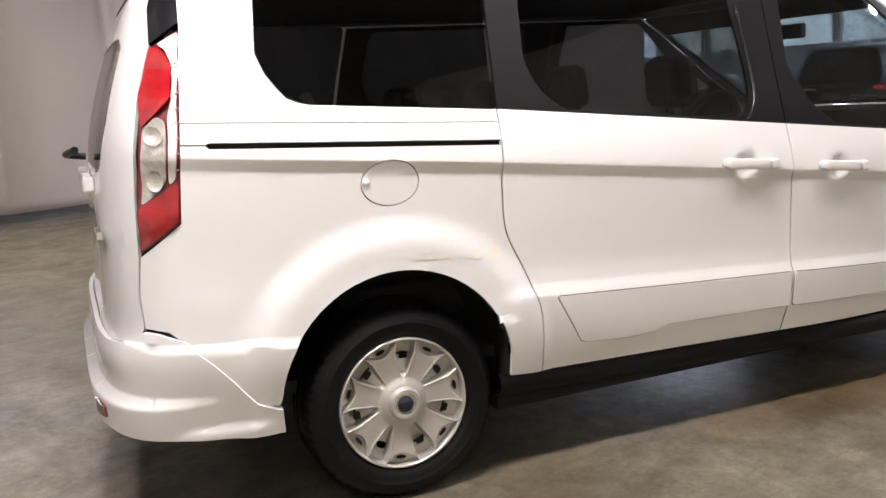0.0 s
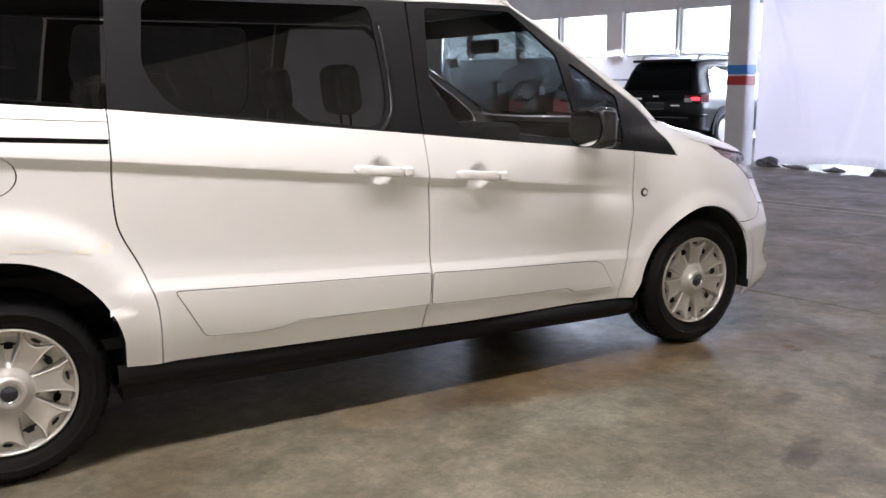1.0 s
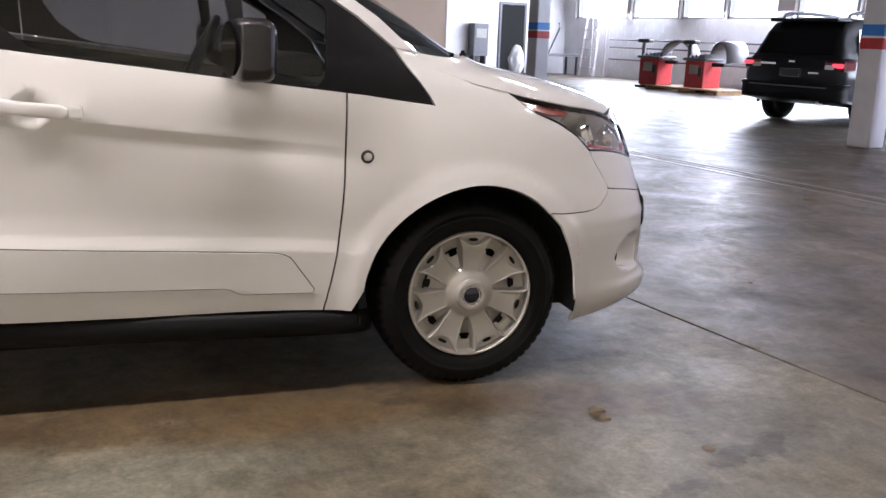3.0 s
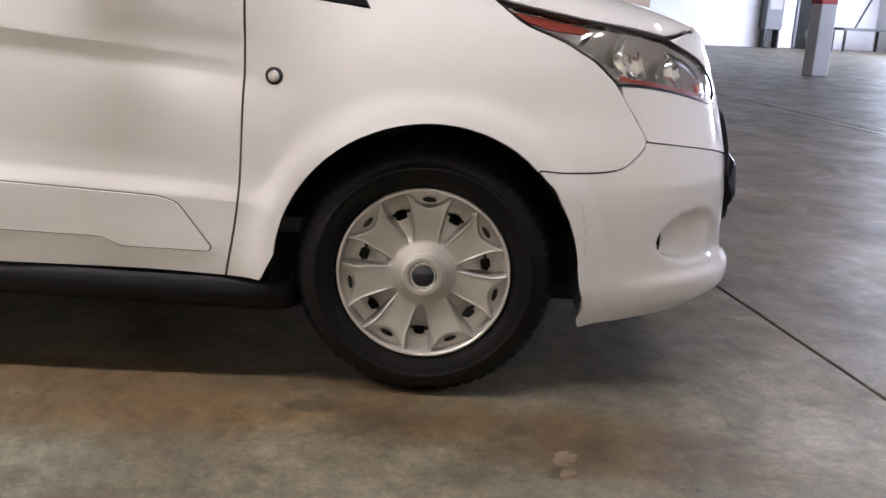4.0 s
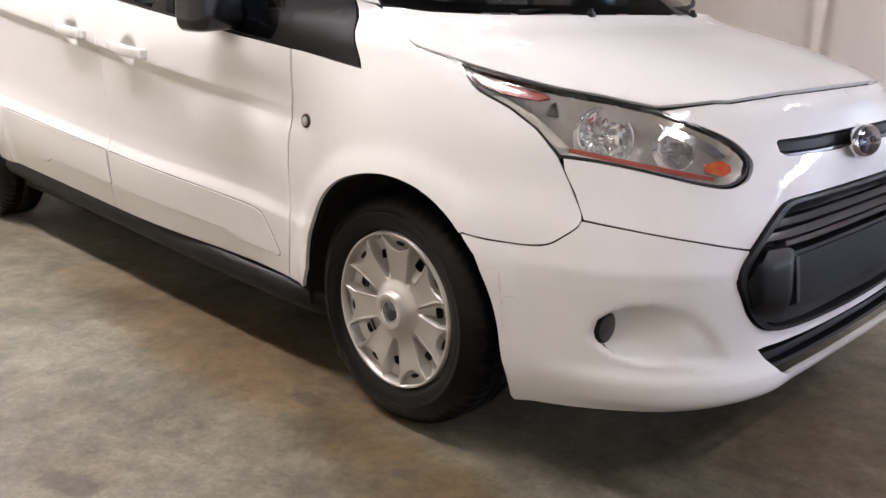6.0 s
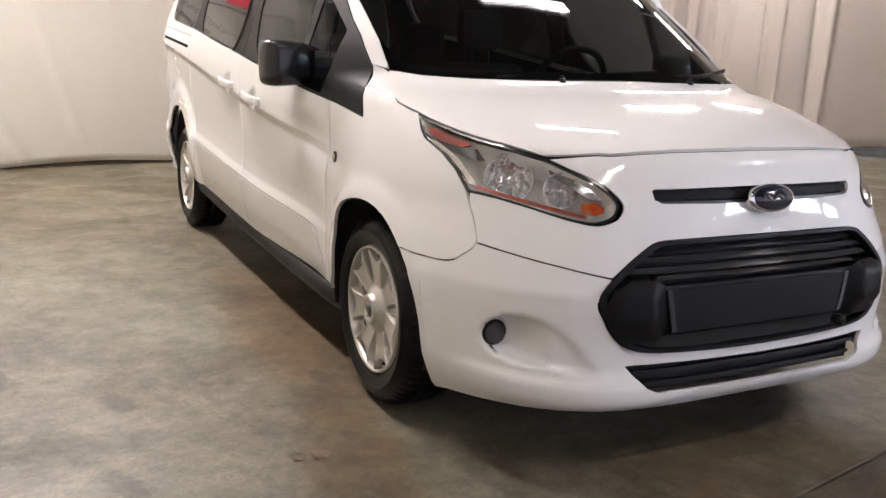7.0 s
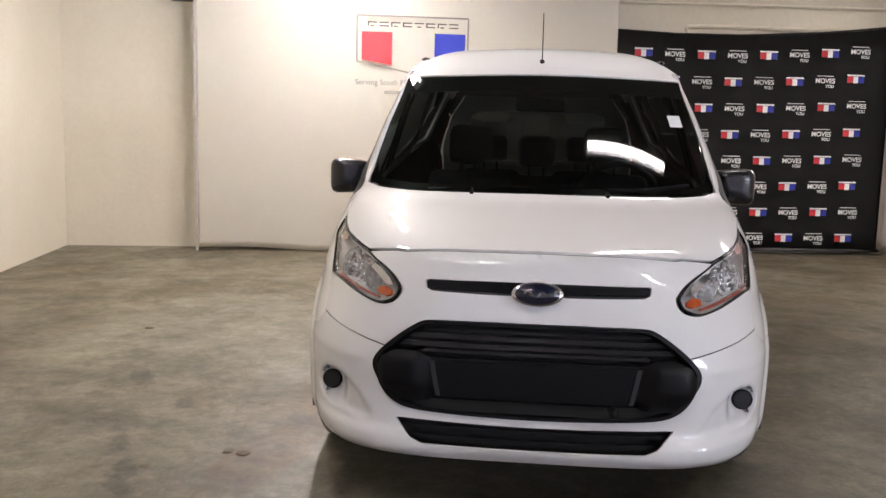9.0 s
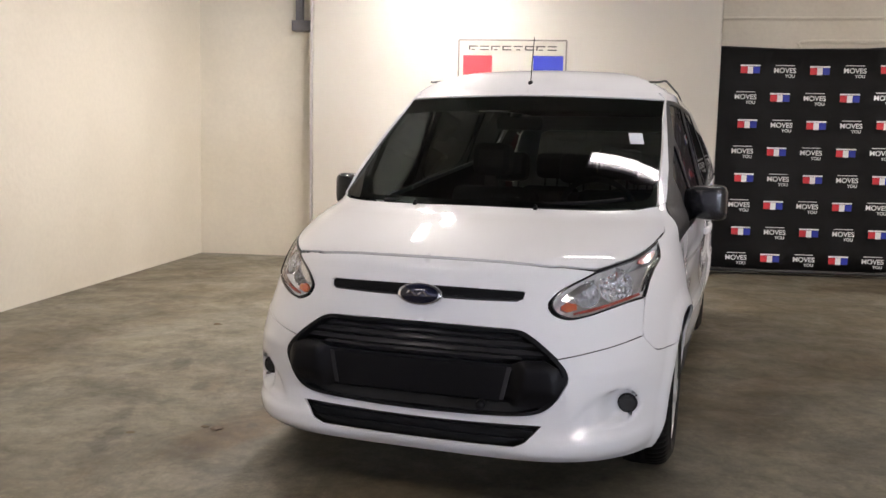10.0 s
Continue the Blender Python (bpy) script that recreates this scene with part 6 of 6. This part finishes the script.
def suv():
    """A black estate car, tail towards the bay."""
    car = thing("parked_car", "black estate car with lit tail lamps, parked behind a pillar", "car", pose(11.56, 8.40, 0, 0, 0, 16))
    low = []
    for x, k, zb, zt in ((-.03, .86, .44, .92), (.02, .95, .40, 1.00), (.12, .99, .36, 1.04), (.35, 1.0, .32, 1.03), (.9, 1.0, .28, 1.01), (2.2, 1.0, .27, .98), (3.3, 1.0, .27, .95), (4.2, .97, .30, .88), (4.6, .86, .38, .76), (4.75, .66, .46, .66)):
        m = (zb + zt) / 2
        low.append((x, [(0, zb), (.80 * k, zb), (.885 * k, zb + .09), (.912 * k, m), (.905 * k, m + .12), (.86 * k, zt - .02), (.74 * k, zt), (0, zt + .01)]))
    body = part("body", loft(low), SUV_BLACK, car, smooth=True)
    top = []
    for x, zt, wt, wb in ((.02, 1.04, .72, .80), (.10, 1.22, .71, .81), (.20, 1.43, .66, .82), (.30, 1.56, .62, .82), (.55, 1.625, .61, .825), (1.6, 1.66, .62, .83), (2.4, 1.60, .61, .83), (2.9, 1.34, .64, .82), (3.3, 1.02, .70, .80)):
        top.append((x, [(wb, .96), (wb - .01, min(1.02, zt - .02)), ((wb + wt) / 2, (1.0 + zt) / 2), (wt + .02, zt - .05), (wt - .06, zt - .005), (wt * .5, zt + .015), (0, zt + .02)]))
    part("cabin", loft(top, 4), SUV_BLACK, car, smooth=True)
    bm = bmesh.new()
    bm.faces.new([bm.verts.new(p) for p in ((.012, -.66, 1.08), (.012, .66, 1.08), (.165, .585, 1.42), (.165, -.585, 1.42))])
    bmesh.ops.solidify(bm, geom=bm.faces[:], thickness=-.03)
    part("rear_window", bm, SUV_GLASS, car, "dark rear window")
    for sgn in (-1, 1):
        bm = bmesh.new()
        bm.faces.new([bm.verts.new(p) for p in ((.48, sgn * .826, 1.05), (2.75, sgn * .834, 1.03), (2.30, sgn * .69, 1.48), (.75, sgn * .70, 1.50), (.52, sgn * .735, 1.36))])
        bmesh.ops.solidify(bm, geom=bm.faces[:], thickness=.012)
        part("side_window", bm, SUV_GLASS, car)
        rim = [Vector(p) for p in ((.46, sgn * .836, 1.04), (.50, sgn * .748, 1.37), (.75, sgn * .712, 1.515), (2.32, sgn * .70, 1.495))]
        part("window_trim", tube(curve(rim, 4), .010, 6), CHROME, car, "bright window trim")
        part("roof_rail", tube(curve([Vector(p) for p in ((.42, sgn * .57, 1.60), (.52, sgn * .57, 1.70), (1.0, sgn * .57, 1.725), (1.9, sgn * .57, 1.70), (2.1, sgn * .57, 1.61))], 4), .026, 8), ROOF_RAIL, car, "grey roof rail")
        lamp = part("tail_lamp", box(bmesh.new(), -.02, .30, sgn * .73 - .17, sgn * .73 + .16, .84, 1.00, .03), DEEP_RED, car, "tail lamp with a red and a clear part")
        part("lit_section", boxed(-.032, .16, sgn * .80 - .08, sgn * .80 + .098, .90, .955, .012), TAIL_GLOW, lamp)
        part("clear_section", boxed(-.034, .0, sgn * .65 - .09, sgn * .65 + .07, .865, .935, .008), WHITE_LENS, lamp)
        # a plain reflector, its red gleam given as emission
        part("bumper_reflector", boxed(-.065, -.03, sgn * .77 - .028, sgn * .77 + .028, .44, .60, .01), TAIL_GLOW, car, "red bumper reflector with a glow of its own")
        part("arch_trim", lathe([(.375, .0), (.44, .0), (.44, .03), (.375, .03)], "y", 24, (-10, 190)), BLACK_TRIM, car, m=pose(.86, sgn * .905 - .015, .35))
        for wx in (.86, 3.60):
            wh = part("wheel", lathe([(.0, -.09), (.20, -.09), (.225, -.11), (.30, -.115), (.34, -.09), (.345, .09), (.30, .115), (0, .1)], "y", 32), RUBBER, car, smooth=True, m=pose(wx, sgn * .80, .345))
            part("rim", lathe([(0, -.12), (.06, -.125), (.20, -.105), (.215, -.12)], "y", 24), SILVER, wh, m=pose(0, 0, 0, 0, 0, 0 if sgn < 0 else 180))
    bumper = [(x, [(0, z0), (w * .9, z0), (w, z0 + .05), (w, z1 - .05), (w * .96, z1), (0, z1)]) for x, w, z0, z1 in ((-.10, .74, .42, .60), (-.085, .84, .40, .63), (.0, .90, .38, .65), (.15, .915, .36, .66))]
    part("rear_bumper", loft(bumper, 3), BLACK_TRIM, car, "dark rear bumper", smooth=True)
    part("bumper_step", boxed(-.108, -.06, -.70, .70, .585, .605, .006), MACHINE_GREY, car, "grey bumper step")
    part("plate_holder", boxed(-.045, -.01, -.20, .20, .72, .87, .008), GLOSS_BLACK, car)
    fr = [(-.049, -.165, .735), (-.049, .165, .735), (-.049, .165, .855), (-.049, -.165, .855)]
    part("plate_frame", tube(fr, .007, 6, closed=True), CHROME, car, "chrome plate surround")
    part("tail_badge", boxed(-.03, .0, -.06, .06, .945, .985, .006), CHROME, car)
    part("script_bar", boxed(-.045, .0, .28, .56, .905, .945, .004), CHROME, car)
    part("model_bar", boxed(-.045, .0, -.50, -.32, .79, .82, .004), CHROME, car)
    part("spoiler", box(bmesh.new(), .12, .50, -.60, .60, 1.575, 1.625, .02), SUV_BLACK, car)
    part("exhaust", tube([(-.06, -.55, .36), (.25, -.55, .36)], .035, 10), CHROME, car)
    return car


suv()


def balancer(x, y, turn, hood):
    """A red tyre-service machine with a large half-round guard."""
    t = thing("wheel_balancer", "red wheel balancing machine with a grey half-round guard", "machine", ROOM @ pose(x, y, 0, 0, 0, turn), "workshop machines")
    part("cabinet", box(box(bmesh.new(), -.34, .34, -.30, .30, .08, .78, .03), -.30, .30, -.26, .26, .0, .08, .01), RED, t, "red steel cabinet")
    part("tray_top", box(bmesh.new(), -.40, .40, -.36, .36, .78, .85, .03), MACHINE_GREY, t)
    for k in range(5):
        part("tray_ridge", boxed(-.36, .28, -.30 + .12 * k, -.26 + .12 * k, .85, .95 - .012 * k, .01), MACHINE_GREY, t)
    part("display_post", boxed(-.32, -.24, .18, .28, .85, 1.20, .015), MACHINE_GREY, t)
    part("display", box(bmesh.new(), -.38, -.16, .02, .40, 1.18, 1.28, .03), STEEL, t, "dark display head")
    part("guard", lathe([(.40, -.30), (.44, -.29), (.44, .29), (.40, .30), (.38, .28), (.38, -.28)], "x", 30, (-15, 190)), HOOD_GREY, t, "grey half-round guard", smooth=True, m=pose(.10, -.68, .84, 0, 0, hood))
    part("shaft", tube([(.0, -.28, .70), (.0, -.66, .70)], .05, 12), STEEL, t)
    part("front_label", boxed(-.345, -.34, -.12, .16, .45, .68), PRINT_GREY, t, "worn label")
    part("tool_holder", boxed(-.37, -.34, -.24, -.14, .4, .62, .01), STEEL, t)
    for sx in (-1, 1):
        part("foot", boxed(sx * .30 - .05, sx * .30 + .05, -.40, .40, 0, .06, .01), STEEL, t)
    return t


balancer(18.35, 14.95, 12, 12)
balancer(18.30, 13.15, 6, -22)
pal = thing("pallet", "worn wooden pallet under the machines", "pallet", ROOM @ pose(18.0, 13.0, 0, 0, 0, 4))
for k in range(6):
    part("board", boxed(-.55 + .2 * k, -.40 + .2 * k, -1.15, 1.25, .09, .115, .004), WOOD, pal)
for k in range(3):
    part("bearer", boxed(-.56, .62, -1.12 + 1.13 * k, -1.02 + 1.13 * k, 0, .09, .004), WOOD, pal)

lad = thing("step_ladder", "pale aluminium step ladder leaning at the far wall", "ladder", ROOM @ pose(20.35, 20.6, 0, 0, 0, 8))
for s in (-1, 1):
    part("rail", box(bmesh.new(), -.045, .045, -.025, .025, 0, 3.9, .008, m=pose(.0, s * .36, 0, s * 2.5, 6, 0)), ALU, lad)
for k in range(11):
    w = .35 - .013 * k
    part("rung", boxed(-.07, .07, -w, w, .0, .035, .006), ALU, lad, m=pose(.033 * k, 0, .28 + .31 * k))
part("rear_frame", box(box(bmesh.new(), .50, .54, -.34, -.30, 0, 3.4), .50, .54, .30, .34, 0, 3.4), ALU, lad)

door = tagged(part("door_1", boxed(18.35, 19.30, END_Y - .03, END_Y, 0, 2.30, .01), SHELL, None, m=ROOM), "dark open doorway in the white end wall", "door", kind="structure")
part("door_frame", box(box(boxed(18.27, 18.35, END_Y - .05, END_Y, 0, 2.38), 19.30, 19.38, END_Y - .05, END_Y, 0, 2.38), 18.35, 19.30, END_Y - .05, END_Y, 2.30, 2.38), MACHINE_GREY, door)
cab = thing("electric_cabinet", "grey electric cabinet against the end wall", "cabinet", ROOM @ pose(17.35, END_Y - .25, 0))
part("body", boxed(-.28, .28, -.15, .25, .55, 1.62, .015), MACHINE_GREY, cab)
part("panel", boxed(-.20, .20, -.16, -.14, 1.15, 1.45, .006), PRINT_GREY, cab)
part("stand", box(boxed(-.24, -.18, -.1, .2, 0, .55), .18, .24, -.1, .2, 0, .55), STEEL, cab)
lift = thing("work_bench", "low dark workbench with tools by the end wall", "bench", ROOM @ pose(20.0, 21.9, 0))
part("top", boxed(-.9, .8, -.35, .35, .62, .70, .01), MACHINE_GREY, lift)
for sx in (-.8, .7):
    for sy in (-.3, .3):
        part("leg", boxed(sx - .03, sx + .03, sy - .03, sy + .03, 0, .62), STEEL, lift)
part("tool_arm", tube([(-.3, 0, .70), (.15, .05, 1.55), (.12, .05, 1.75)], .03, 8), STEEL, lift)
bag = bmesh.new()
bmesh.ops.create_icosphere(bag, subdivisions=3, radius=.32)
for v in bag.verts:
    v.co = Vector((v.co.x * .7, v.co.y * .8, v.co.z * 1.5 + .45)) + .09 * noise.noise_vector(v.co * 6)
    v.co.z = max(v.co.z, 0)
tagged(part("plastic_bag", bag, PRINT_WHITE, None, smooth=True, m=ROOM @ pose(18.2, 21.6, 0)), "tall white plastic bag standing on the floor", "bag")

# small litter on the floor
rnd = random.Random(4)
for x, y, s in ((4.31, -.76, .012), (3.40, -1.17, .03), (2.09, -.97, .012), (6.96, 2.17, .05), (3.40, -1.235, .02), (1.30, -2.49, .03), (5.0, -.55, .012), (4.9, .1, .014), (2.4, -1.6, .01), (3.6, -1.5, .02)):
    bm = bmesh.new()
    bmesh.ops.create_icosphere(bm, subdivisions=2, radius=s)
    for v in bm.verts:
        v.co += s * .5 * noise.noise_vector(v.co * 40)
        v.co.z = max(v.co.z * .25, 0) + .0
    tagged(part("floor_crumb", bm, CRUMB, None, m=pose(x, y, .0)), "small crumb of debris on the concrete floor", "debris", "floor crumbs")
